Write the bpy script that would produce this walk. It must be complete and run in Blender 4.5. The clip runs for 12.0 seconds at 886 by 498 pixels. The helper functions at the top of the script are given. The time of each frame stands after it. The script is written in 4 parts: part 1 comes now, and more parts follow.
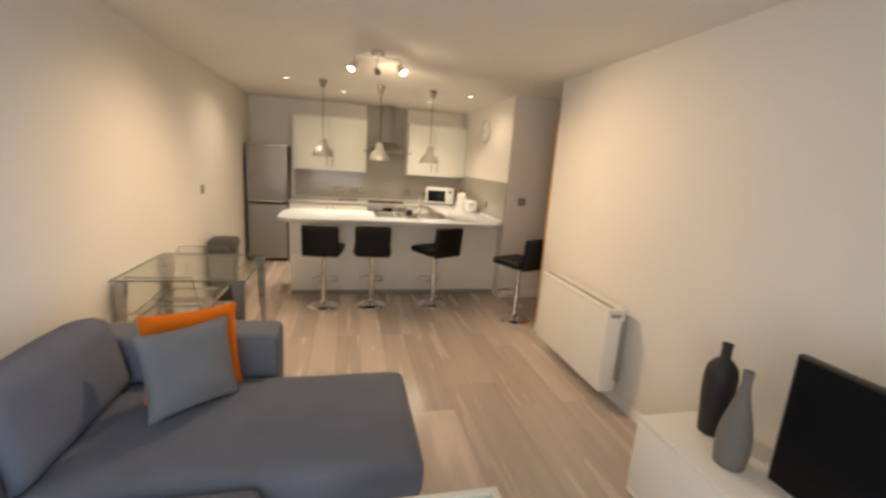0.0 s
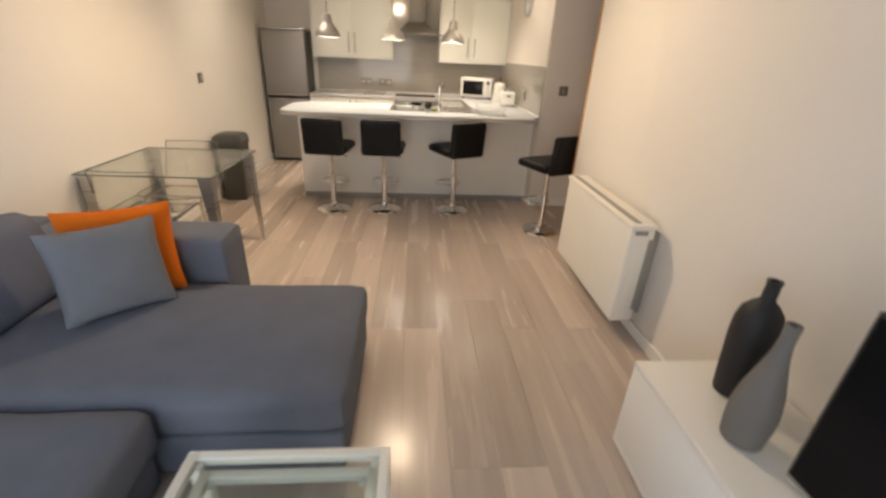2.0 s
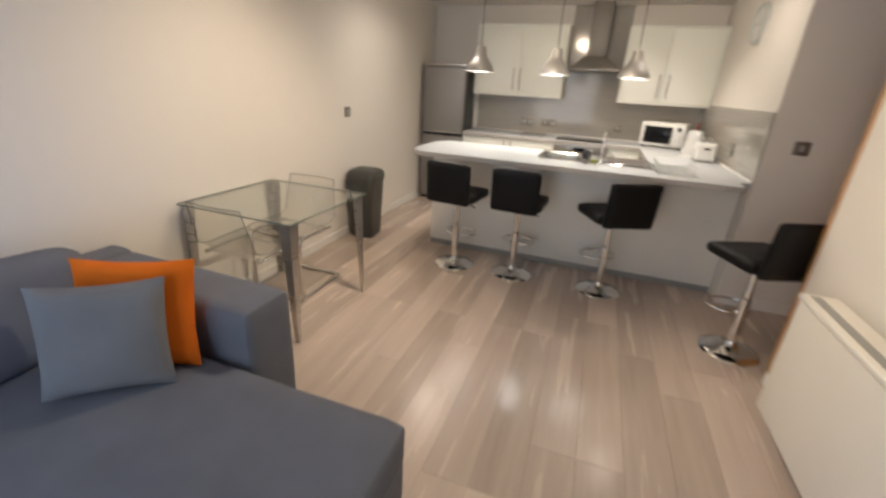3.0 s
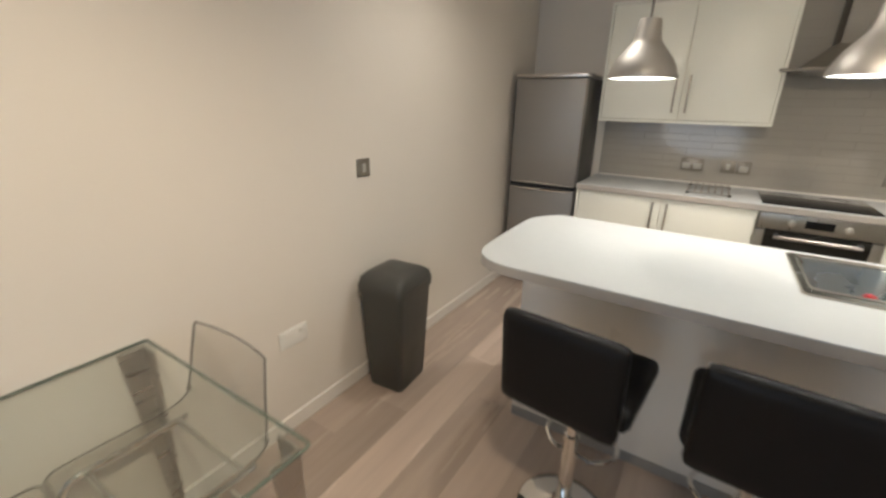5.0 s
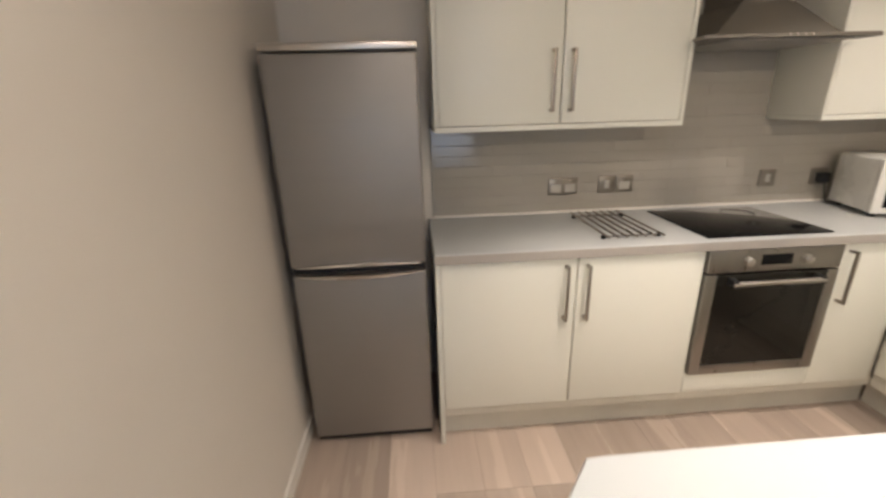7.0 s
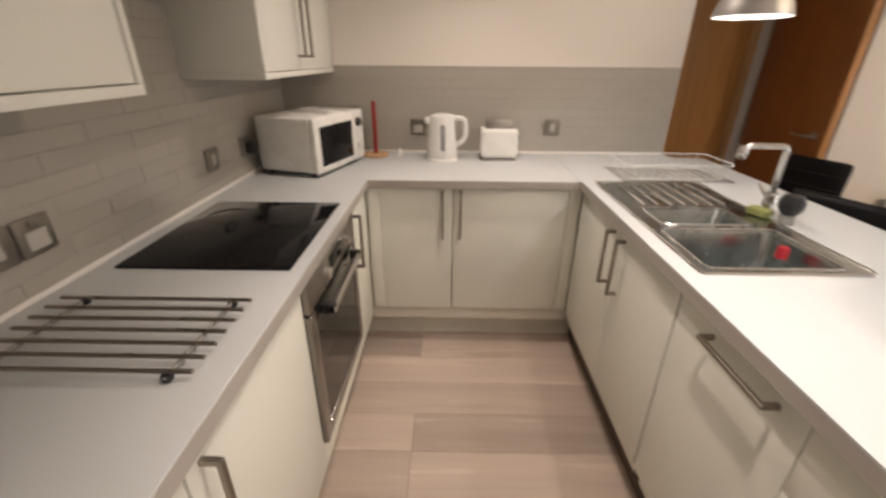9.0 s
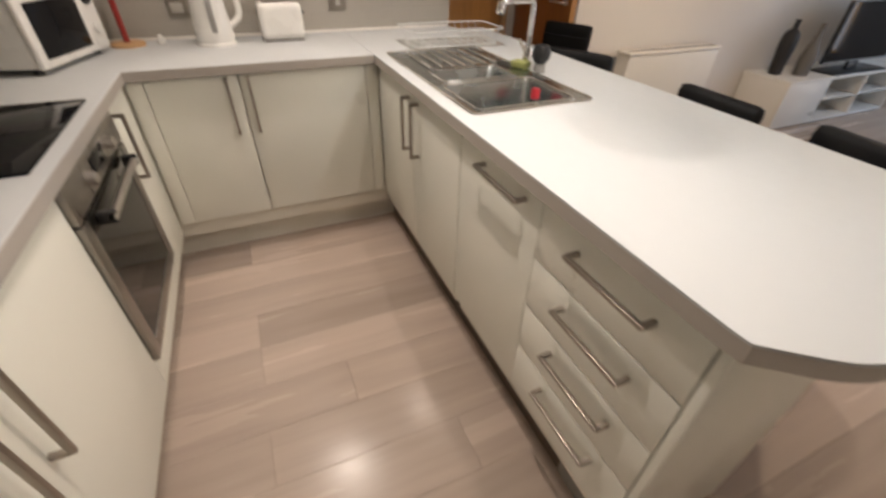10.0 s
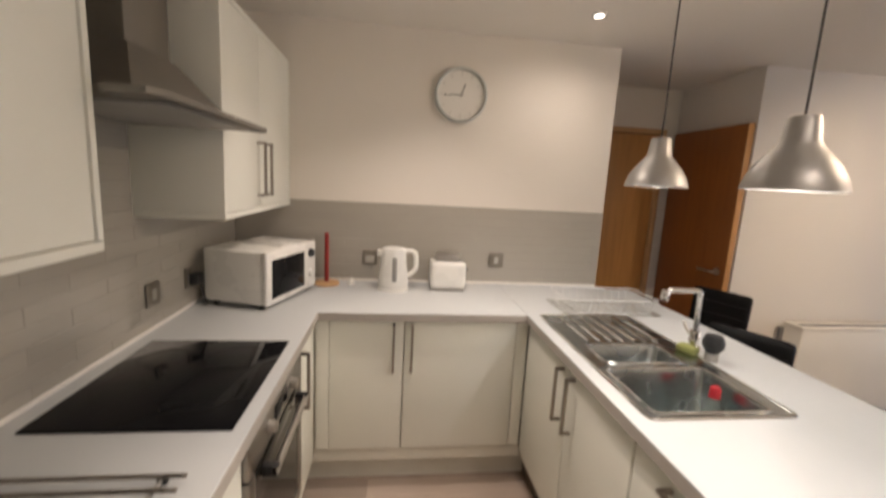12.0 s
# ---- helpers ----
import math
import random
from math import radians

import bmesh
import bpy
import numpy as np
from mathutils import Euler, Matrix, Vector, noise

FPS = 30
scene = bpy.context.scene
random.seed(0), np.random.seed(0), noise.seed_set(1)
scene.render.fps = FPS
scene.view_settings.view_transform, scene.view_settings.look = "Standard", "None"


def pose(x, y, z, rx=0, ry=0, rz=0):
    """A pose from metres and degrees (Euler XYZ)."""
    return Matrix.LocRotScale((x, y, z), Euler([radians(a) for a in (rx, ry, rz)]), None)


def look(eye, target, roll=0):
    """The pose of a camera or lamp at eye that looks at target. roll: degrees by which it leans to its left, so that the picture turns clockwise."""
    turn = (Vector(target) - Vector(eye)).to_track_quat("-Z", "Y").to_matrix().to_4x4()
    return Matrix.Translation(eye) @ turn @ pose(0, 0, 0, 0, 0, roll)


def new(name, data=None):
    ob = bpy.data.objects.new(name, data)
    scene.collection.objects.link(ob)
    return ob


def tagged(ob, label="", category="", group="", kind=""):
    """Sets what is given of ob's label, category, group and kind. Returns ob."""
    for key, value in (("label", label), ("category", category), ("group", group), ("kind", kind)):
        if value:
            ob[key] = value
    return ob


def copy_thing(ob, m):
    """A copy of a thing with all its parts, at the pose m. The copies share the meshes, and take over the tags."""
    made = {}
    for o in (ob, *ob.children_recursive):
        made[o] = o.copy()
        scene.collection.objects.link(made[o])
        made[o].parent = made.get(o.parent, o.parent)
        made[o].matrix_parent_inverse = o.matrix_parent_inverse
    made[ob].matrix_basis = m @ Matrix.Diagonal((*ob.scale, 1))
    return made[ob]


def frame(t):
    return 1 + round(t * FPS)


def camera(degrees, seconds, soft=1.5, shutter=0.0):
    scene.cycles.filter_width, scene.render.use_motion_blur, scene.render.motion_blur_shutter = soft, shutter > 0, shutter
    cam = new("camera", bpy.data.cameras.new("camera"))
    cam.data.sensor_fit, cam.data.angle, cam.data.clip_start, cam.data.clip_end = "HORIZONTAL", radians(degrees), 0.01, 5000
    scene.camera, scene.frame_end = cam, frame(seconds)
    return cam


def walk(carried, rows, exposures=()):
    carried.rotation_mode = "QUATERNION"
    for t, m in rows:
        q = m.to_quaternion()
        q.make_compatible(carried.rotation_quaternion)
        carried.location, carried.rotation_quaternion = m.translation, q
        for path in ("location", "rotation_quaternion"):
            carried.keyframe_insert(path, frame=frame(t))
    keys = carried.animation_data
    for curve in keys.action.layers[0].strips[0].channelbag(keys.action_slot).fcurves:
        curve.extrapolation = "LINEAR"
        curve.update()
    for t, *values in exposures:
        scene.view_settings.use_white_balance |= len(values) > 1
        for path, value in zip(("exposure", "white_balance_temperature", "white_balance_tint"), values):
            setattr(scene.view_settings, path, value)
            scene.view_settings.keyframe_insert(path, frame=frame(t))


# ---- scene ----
cam = camera(93.8, 12.0, soft=2.6, shutter=0.4)
PATH = [
    (0, (1.412, -6.72, 1.554), (1.865, -4.815, 1.148), 3.8),
    (0.5, (1.415, -6.713, 1.507), (1.592, -4.82, 0.886), 2.8),
    (1, (1.411, -6.683, 1.439), (1.594, -4.895, 0.562), 0.3),
    (1.5, (1.627, -6.572, 1.433), (1.853, -4.789, 0.555), -1.3),
    (2, (1.951, -6.373, 1.435), (2.104, -4.568, 0.586), 2.8),
    (2.5, (2.091, -5.978, 1.401), (1.932, -4.153, 0.597), 4.9),
    (3, (2.152, -5.526, 1.426), (1.55, -3.768, 0.687), 3.4),
    (3.2, (2.161, -5.345, 1.456), (1.415, -3.634, 0.737), 2.7),
    (4.8, (1.54, -3.771, 1.429), (0.52, -2.186, 0.759), 1.5),
    (5, (1.41, -3.617, 1.448), (0.4, -2.025, 0.78), 1.1),
    (5.5, (1.13, -3.157, 1.446), (0.172, -1.521, 0.809), 0.5),
    (6, (0.861, -2.777, 1.44), (0.147, -1.0, 0.864), 0.6),
    (6.5, (0.656, -2.416, 1.474), (0.35, -0.524, 0.901), -1.0),
    (7, (0.551, -2.03, 1.441), (0.671, -0.142, 0.792), -1.7),
    (7.5, (0.514, -1.617, 1.435), (1.266, 0.084, 0.7), -1.5),
    (7.7, (0.555, -1.498, 1.427), (1.583, 0.051, 0.689), -1.4),
    (9.3, (0.776, -0.905, 1.407), (2.538, -1.114, 0.484), 0.6),
    (9.5, (0.762, -0.918, 1.385), (2.466, -1.24, 0.388), 0.5),
    (10, (0.633, -1.005, 1.331), (2.092, -1.669, 0.134), 1.6),
    (10.5, (0.569, -1.054, 1.304), (1.953, -1.768, 0.049), 3.2),
    (11, (0.648, -0.968, 1.334), (2.236, -1.404, 0.2), 3.3),
    (11.5, (0.75, -0.905, 1.42), (2.602, -1.15, 0.704), 3.6),
    (12, (0.772, -0.884, 1.516), (2.731, -1.128, 1.193), 3.1),
]
walk(cam, [(t, look(eye, target, roll)) for t, eye, target, roll in PATH], [(0, -0.02, 7550, 11), (0.5, 0.02, 7000, 11), (1.5, 0.09, 7150, 11), (2.5, 0.02, 6500, 9), (3.2, -0.07, 6200, 9), (5.0, -0.2, 6050, 6), (5.5, -0.27, 5550, 3), (6.3, -0.22, 6050, 8), (7.0, -0.13, 6300, 11), (7.7, -0.05, 6350, 12), (9.3, -0.46, 6450, 15), (10.5, -0.38, 6250, 12), (11.5, -0.54, 6400, 13), (12, -0.4, 6400, 14)])

# ---- light: dim daylight from a window behind the start, and the warm lamps of the room ----
world = bpy.data.worlds.new("sky")
scene.world = world
world.use_nodes = True
sky = world.node_tree.nodes.new("ShaderNodeTexSky")
sky.sky_type, sky.sun_disc = "NISHITA", False
sky.sun_elevation, sky.sun_rotation = radians(12), radians(200)
world.node_tree.links.new(sky.outputs[0], world.node_tree.nodes["Background"].inputs[0])
world.node_tree.nodes["Background"].inputs[1].default_value = 0.08

WARM = (1.0, 0.79, 0.57)
SOFT = (1.0, 0.85, 0.71)
CLEAR = (0.98, 0.98, 0.95)
PENDANT_W, SPOT_W, WINDOW_W = 4.7, 64.0, 34.0
CEIL = 2.33


def lamp(kind, name, m, power, color, **values):
    data = bpy.data.lights.new(name, kind)
    data.energy, data.color = power, color
    for key, value in values.items():
        if key == "size": data.shadow_soft_size = value
        if key == "cone": data.spot_size = radians(value)
        if key == "blend": data.spot_blend = value
        if key == "spread": data.spread = radians(value)
        if key == "wide": data.shape, data.size, data.size_y = "RECTANGLE", value[0], value[1]
    ob = new(name, data)
    ob.matrix_world = m
    return ob


PENDANTS = [(1.142, -1.91), (1.75, -1.91), (2.326, -1.91)]
DOWNS = [(0.76, -1.80), (2.79, -1.82), (1.35, -1.22), (2.45, -1.05)]
DOWN_W = [40.0, 14.0, 84.0, 60.0]
DOWN_CONE = [166, 168, 78, 120]
SPOT = (1.61, -3.40)
HEADS = [((-0.17, -0.02), (0.0, -3.6, 0.1), 1.4, 116), ((0.0, 0.07), (2.6, -0.3, 1.5), 1.1, 92), ((0.17, -0.04), (3.25, -4.4, 0.6), 1.35, 118)]
for px, py in PENDANTS:
    lamp("POINT", "pendant_light", pose(px, py, 1.585), PENDANT_W, CLEAR, size=0.035)
for (dx, dy), watts, wide in zip(DOWNS, DOWN_W, DOWN_CONE):
    lamp("SPOT", "downlight_light", look((dx, dy, CEIL - 0.03), (dx, dy, 0)), watts, SOFT, size=0.03, cone=wide, blend=1.0)
for (hx, hy), aim, share, cone in HEADS:
    eye = Vector((SPOT[0] + hx, SPOT[1] + hy, CEIL - 0.12))
    way = (Vector(aim) - eye).normalized()
    lamp("SPOT", "spot_light", look(eye + way * 0.075, aim), SPOT_W * share, WARM, size=0.045, cone=cone, blend=1.0)
lamp("AREA", "window_light", look((1.05, -7.96, 1.15), (1.05, -4, 0.9)), WINDOW_W, (0.60, 0.77, 1.0), wide=(1.6, 1.7))
lamp("AREA", "window_side_light", look((1.45, -7.95, 1.2), (0.0, -6.5, 1.1)), 18.0, (0.40, 0.60, 1.0), wide=(0.6, 1.5), spread=62)

# ---- materials ----


def material(name, color, rough=0.5, metal=0.0, var=0.06, scale=6.0, fine=90.0, bump=0.05, spread=0.0, stretch=(1, 1, 1), coat=0.0, rvar=0.08, spec=0.5, dist=0.002):
    """Two scales of variation in colour and gloss, with fine relief; spread varies whole pieces."""
    m = bpy.data.materials.new(name)
    m.use_nodes = True
    nt = m.node_tree
    b = nt.nodes["Principled BSDF"]
    b.inputs["Metallic"].default_value = metal
    b.inputs["Coat Weight"].default_value = coat
    b.inputs["Coat Roughness"].default_value = 0.15
    b.inputs["Specular IOR Level"].default_value = spec
    tc = nt.nodes.new("ShaderNodeTexCoord")
    mp = nt.nodes.new("ShaderNodeMapping")
    mp.inputs["Scale"].default_value = stretch
    nt.links.new(tc.outputs["Object"], mp.inputs[0])
    if spread:
        own = nt.nodes.new("ShaderNodeObjectInfo")
        slide = nt.nodes.new("ShaderNodeVectorMath")
        slide.operation = "SCALE"
        slide.inputs[0].default_value = (31.0, 57.0, 13.0)
        nt.links.new(own.outputs["Random"], slide.inputs["Scale"])
        nt.links.new(slide.outputs[0], mp.inputs["Location"])
    big, small = nt.nodes.new("ShaderNodeTexNoise"), nt.nodes.new("ShaderNodeTexNoise")
    big.inputs["Scale"].default_value, small.inputs["Scale"].default_value = scale, fine
    big.inputs["Detail"].default_value, small.inputs["Detail"].default_value = 4, 3
    nt.links.new(mp.outputs[0], big.inputs[0])
    nt.links.new(mp.outputs[0], small.inputs[0])
    mix = nt.nodes.new("ShaderNodeMath")
    mix.operation = "MULTIPLY_ADD"
    mix.inputs[1].default_value = 0.35
    nt.links.new(small.outputs[0], mix.inputs[0])
    nt.links.new(big.outputs[0], mix.inputs[2])
    last = mix.outputs[0]
    if spread:
        info = nt.nodes.new("ShaderNodeObjectInfo")
        add = nt.nodes.new("ShaderNodeMath")
        add.operation, add.inputs[1].default_value = "MULTIPLY_ADD", spread
        nt.links.new(info.outputs["Random"], add.inputs[0])
        nt.links.new(last, add.inputs[2])
        last = add.outputs[0]
    ramp = nt.nodes.new("ShaderNodeMapRange")
    lo = 0.35
    hi = 1.0 + spread
    ramp.inputs["From Min"].default_value, ramp.inputs["From Max"].default_value = lo, hi
    ramp.inputs["To Min"].default_value, ramp.inputs["To Max"].default_value = 1 - var, 1 + var
    nt.links.new(last, ramp.inputs[0])
    col = nt.nodes.new("ShaderNodeVectorMath")
    col.operation = "SCALE"
    col.inputs[0].default_value = color
    nt.links.new(ramp.outputs[0], col.inputs["Scale"])
    nt.links.new(col.outputs[0], b.inputs["Base Color"])
    rr = nt.nodes.new("ShaderNodeMapRange")
    rr.inputs["From Min"].default_value, rr.inputs["From Max"].default_value = 0.3, 0.7
    rr.inputs["To Min"].default_value, rr.inputs["To Max"].default_value = max(0.02, rough - rvar), min(1, rough + rvar)
    nt.links.new(big.outputs[0], rr.inputs[0])
    nt.links.new(rr.outputs[0], b.inputs["Roughness"])
    if bump:
        bp = nt.nodes.new("ShaderNodeBump")
        bp.inputs["Strength"].default_value, bp.inputs["Distance"].default_value = bump, dist
        nt.links.new(small.outputs[0], bp.inputs["Height"])
        nt.links.new(bp.outputs[0], b.inputs["Normal"])
    return m


def glass_material(name, color, rough=0.0, ior=1.45):
    m = bpy.data.materials.new(name)
    m.use_nodes = True
    b = m.node_tree.nodes["Principled BSDF"]
    b.inputs["Base Color"].default_value = (*color, 1)
    b.inputs["Transmission Weight"].default_value = 1
    b.inputs["Roughness"].default_value, b.inputs["IOR"].default_value = rough, ior
    return m


def sheet_glass(name, tint):
    """Thin clear sheet: straight view through, with a mirror gloss at shallow angles."""
    m = bpy.data.materials.new(name)
    m.use_nodes = True
    nt = m.node_tree
    clear, gloss, mix, fr = (nt.nodes.new("ShaderNode" + k) for k in ("BsdfTransparent", "BsdfGlossy", "MixShader", "LayerWeight"))
    power = nt.nodes.new("ShaderNodeMath")
    power.operation = "POWER"
    power.inputs[1].default_value = 4.0
    curve = nt.nodes.new("ShaderNodeMath")
    curve.operation = "MULTIPLY_ADD"
    curve.inputs[1].default_value, curve.inputs[2].default_value = 0.6, 0.03
    clear.inputs[0].default_value = (*tint, 1)
    gloss.inputs["Roughness"].default_value = 0.02
    fr.inputs["Blend"].default_value = 0.5
    nt.links.new(fr.outputs["Facing"], power.inputs[0])
    nt.links.new(power.outputs[0], curve.inputs[0])
    nt.links.new(curve.outputs[0], mix.inputs[0])
    nt.links.new(clear.outputs[0], mix.inputs[1])
    nt.links.new(gloss.outputs[0], mix.inputs[2])
    nt.links.new(mix.outputs[0], nt.nodes["Material Output"].inputs[0])
    return m


def glow(name, color, strength):
    m = bpy.data.materials.new(name)
    m.use_nodes = True
    b = m.node_tree.nodes["Principled BSDF"]
    b.inputs["Base Color"].default_value = (*color, 1)
    b.inputs["Emission Color"].default_value = (*color, 1)
    b.inputs["Emission Strength"].default_value = strength
    return m


WALL = material("wall_paint", (0.76, 0.715, 0.65), 0.75, var=0.025, scale=1.6, fine=180, bump=0.12)
CEILING = material("ceiling_paint", (0.80, 0.76, 0.70), 0.8, var=0.02, scale=1.5, fine=160, bump=0.1)
SKIRT = material("skirting_paint", (0.80, 0.77, 0.72), 0.45, var=0.03)
PLANK = material("laminate_plank", (0.50, 0.41, 0.345), 0.245, var=0.33, scale=2.0, fine=7, bump=0.0, spread=1.0, stretch=(6, 0.45, 1), rvar=0.05)
GAP = material("floor_gap", (0.20, 0.165, 0.14), 0.8)
TILE = material("glazed_grey_tile", (0.39, 0.365, 0.32), 0.10, var=0.04, scale=4, fine=30, bump=0.06, spread=0.35, rvar=0.03)
GROUT = material("grout", (0.375, 0.35, 0.31), 0.8, var=0.08)
CREAM = material("cream_gloss_front", (0.82, 0.825, 0.755), 0.36, var=0.02, scale=2, bump=0.0, rvar=0.04)
CARCASS = material("cream_carcass", (0.74, 0.72, 0.64), 0.4, var=0.03)
PLINTH = material("plinth_board", (0.68, 0.66, 0.59), 0.45, var=0.06)
WORKTOP = material("white_laminate_worktop", (0.57, 0.59, 0.595), 0.52, var=0.006, scale=30, fine=320, bump=0.03)
# greyer than the worktop: shade on the upright edges is in this colour
EDGE = material("worktop_edge_shade", (0.45, 0.42, 0.385), 0.45, var=0.05)
STEEL = material("brushed_steel", (0.56, 0.54, 0.51), 0.32, 1.0, var=0.06, scale=4, fine=160, bump=0.04, stretch=(1, 1, 14))
SINK_STEEL = material("dull_sink_steel", (0.40, 0.43, 0.435), 0.26, 1.0, var=0.08, scale=5, fine=160, bump=0.03)
FRIDGE_MAT = material("silver_fridge_skin", (0.31, 0.295, 0.28), 0.48, 0.65, var=0.06, scale=2, fine=200, bump=0.04, stretch=(1, 1, 12))
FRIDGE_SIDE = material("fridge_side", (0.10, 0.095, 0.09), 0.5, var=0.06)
CHROME = material("chrome", (0.78, 0.77, 0.75), 0.08, 1.0, var=0.03, bump=0.0, rvar=0.03)
ALU = material("spun_aluminium", (0.44, 0.43, 0.41), 0.52, 1.0, var=0.05, scale=3, fine=120, bump=0.03, stretch=(1, 1, 8))
BLACK_GLASS = material("black_ceramic_glass", (0.009, 0.009, 0.010), 0.07, var=0.1, bump=0.0, rvar=0.02, spec=0.13)
BLACK_PLASTIC = material("black_plastic", (0.018, 0.018, 0.019), 0.4, var=0.15)
LEATHER = material("black_faux_leather", (0.006, 0.0058, 0.006), 0.48, var=0.15, fine=260, bump=0.3, spec=0.22)
HANDLE = material("satin_nickel", (0.36, 0.325, 0.285), 0.34, 1.0, var=0.05)
GLASS_EDGE = material("green_glass_edge", (0.12, 0.15, 0.125), 0.15, var=0.1, bump=0.0)
ACRYLIC_EDGE = material("acrylic_edge", (0.20, 0.19, 0.17), 0.15, var=0.1, bump=0.0)
FABRIC = material("blue_grey_weave", (0.165, 0.176, 0.212), 0.95, var=0.14, scale=5, fine=420, bump=0.6, spec=0.2, dist=0.003)
PILLOW = material("grey_linen", (0.212, 0.212, 0.228), 0.95, var=0.12, scale=6, fine=380, bump=0.6, spec=0.2)
ORANGE = material("orange_cotton", (0.78, 0.17, 0.012), 0.9, var=0.10, scale=6, fine=300, bump=0.4, spec=0.2)
WHITE_LAC = material("white_lacquer", (0.80, 0.77, 0.71), 0.35, var=0.02)
WHITE_METAL = material("white_powder_coat", (0.82, 0.79, 0.71), 0.4, var=0.03, bump=0.08)
WHITE_PLASTIC = material("white_plastic", (0.80, 0.79, 0.75), 0.3, var=0.02)
HEATER = material("heater_enamel", (0.78, 0.745, 0.67), 0.4, var=0.03)
GREY_PLASTIC = material("grey_plastic", (0.30, 0.29, 0.27), 0.5, var=0.06)
BIN = material("dark_grey_bin_plastic", (0.058, 0.058, 0.052), 0.42, var=0.1, fine=220, bump=0.2)
OAK = material("oak_veneer", (0.50, 0.255, 0.085), 0.38, var=0.16, scale=5, fine=50, bump=0.05, stretch=(6, 6, 0.5))
# oak with the shade on the open leaf's face put into its colour
SHADED_OAK = material("shaded_oak_veneer", (0.30, 0.105, 0.025), 0.36, var=0.16, scale=5, fine=50, bump=0.05, stretch=(6, 6, 0.5))
VASE_DARK = material("charcoal_ceramic", (0.020, 0.018, 0.018), 0.6, var=0.12, fine=120, bump=0.3)
VASE_GREY = material("grey_ceramic", (0.17, 0.158, 0.145), 0.75, var=0.08, fine=120, bump=0.3)
GLASS = sheet_glass("clear_glass", (0.955, 0.975, 0.96))
ACRYLIC = sheet_glass("clear_acrylic", (0.95, 0.95, 0.94))
BOTTLE = glass_material("clear_bottle", (0.93, 0.96, 0.95))
FROST = material("frosted_glass", (0.70, 0.74, 0.72), 0.4, var=0.03, scale=4, spec=0.3)
OVEN_GLASS = material("oven_window", (0.014, 0.013, 0.011), 0.05, var=0.1, bump=0.0, rvar=0.02, spec=0.3)
BEECH = material("beech_wood", (0.55, 0.34, 0.17), 0.5, var=0.1, stretch=(8, 8, 1))
RED = material("red_lacquer", (0.30, 0.025, 0.02), 0.35, var=0.06)
RED_CAP = material("red_plastic", (0.42, 0.02, 0.03), 0.35, var=0.04)
INSERT = material("pale_grey_insert", (0.45, 0.43, 0.39), 0.4, var=0.05)
# dark brown stands for the shadow under the peninsula fronts
SHADE_PLINTH = material("plinth_shadow_brown", (0.085, 0.060, 0.045), 0.5, var=0.15, stretch=(0.6, 6, 6))
CLOCK_RIM = material("pale_silver_plastic", (0.52, 0.54, 0.51), 0.35, 0.2, var=0.04)
SPONGE = material("green_yellow_sponge", (0.26, 0.27, 0.09), 0.95, var=0.2, bump=0.5)
CARD = material("card", (0.82, 0.78, 0.72), 0.7, var=0.02)
HOOD_STEEL = material("dull_hood_steel", (0.25, 0.235, 0.21), 0.58, 1.0, var=0.06, scale=4, fine=160, bump=0.03)
PLATE = material("brushed_plate", (0.27, 0.245, 0.21), 0.38, 0.8, var=0.06)
OVEN_STEEL = material("grey_oven_steel", (0.36, 0.345, 0.32), 0.34, 1.0, var=0.06, scale=4, fine=160, bump=0.03, stretch=(12, 1, 1))
RACK_PLASTIC = material("milky_clear_plastic", (0.72, 0.73, 0.72), 0.25, var=0.04)
PRINT_RED = material("faded_red_print", (0.60, 0.28, 0.26), 0.7, var=0.1)
PRINT_GREY = material("faded_grey_print", (0.66, 0.64, 0.60), 0.7, var=0.1)
BULB = glow("lamp_bulb", (1.0, 0.86, 0.66), 14.0)
SPOT_BULB = glow("spot_bulb", (1.0, 0.84, 0.62), 60.0)
DOWN_BULB = glow("downlight_lens", (1.0, 0.90, 0.75), 9.0)
SHADE_IN = material("white_shade_inside", (0.85, 0.83, 0.78), 0.5, var=0.02)
DARK_CORD = material("dark_cord", (0.05, 0.045, 0.04), 0.6, var=0.1)

CRISP = (CREAM, WHITE_LAC, CARCASS, HEATER, WORKTOP, SKIRT, PLINTH, OVEN_STEEL, WHITE_METAL)  # flat boards with crisp edges

# ---- mesh tools ----


def box(bm, x0, y0, z0, x1, y1, z1, bev=0.0, seg=2):
    m = Matrix.Translation(((x0 + x1) / 2, (y0 + y1) / 2, (z0 + z1) / 2)) @ Matrix.Diagonal((abs(x1 - x0), abs(y1 - y0), abs(z1 - z0), 1))
    vs = bmesh.ops.create_cube(bm, size=1, matrix=m)["verts"]
    if bev:
        es = list({e for v in vs for e in v.link_edges})
        bmesh.ops.bevel(bm, geom=es, offset=bev, segments=seg, affect="EDGES", profile=0.5)
    return bm


def lathe(bm, profile, n=32, m=None):
    """Spin (radius, height) pairs round z; ends at radius 0 close."""
    m = m or Matrix()
    rings = []
    for r, z in profile:
        if r < 1e-6:
            rings.append([bm.verts.new(m @ Vector((0, 0, z)))])
        else:
            rings.append([bm.verts.new(m @ Vector((r * math.cos(6.283185 * i / n), r * math.sin(6.283185 * i / n), z))) for i in range(n)])
    for a, b in zip(rings, rings[1:]):
        for i in range(n):
            j = (i + 1) % n
            if len(a) == 1 and len(b) == 1:
                continue
            if len(a) == 1:
                bm.faces.new((a[0], b[j], b[i]))
            elif len(b) == 1:
                bm.faces.new((a[i], a[j], b[0]))
            else:
                bm.faces.new((a[i], a[j], b[j], b[i]))
    bmesh.ops.recalc_face_normals(bm, faces=bm.faces)
    return bm


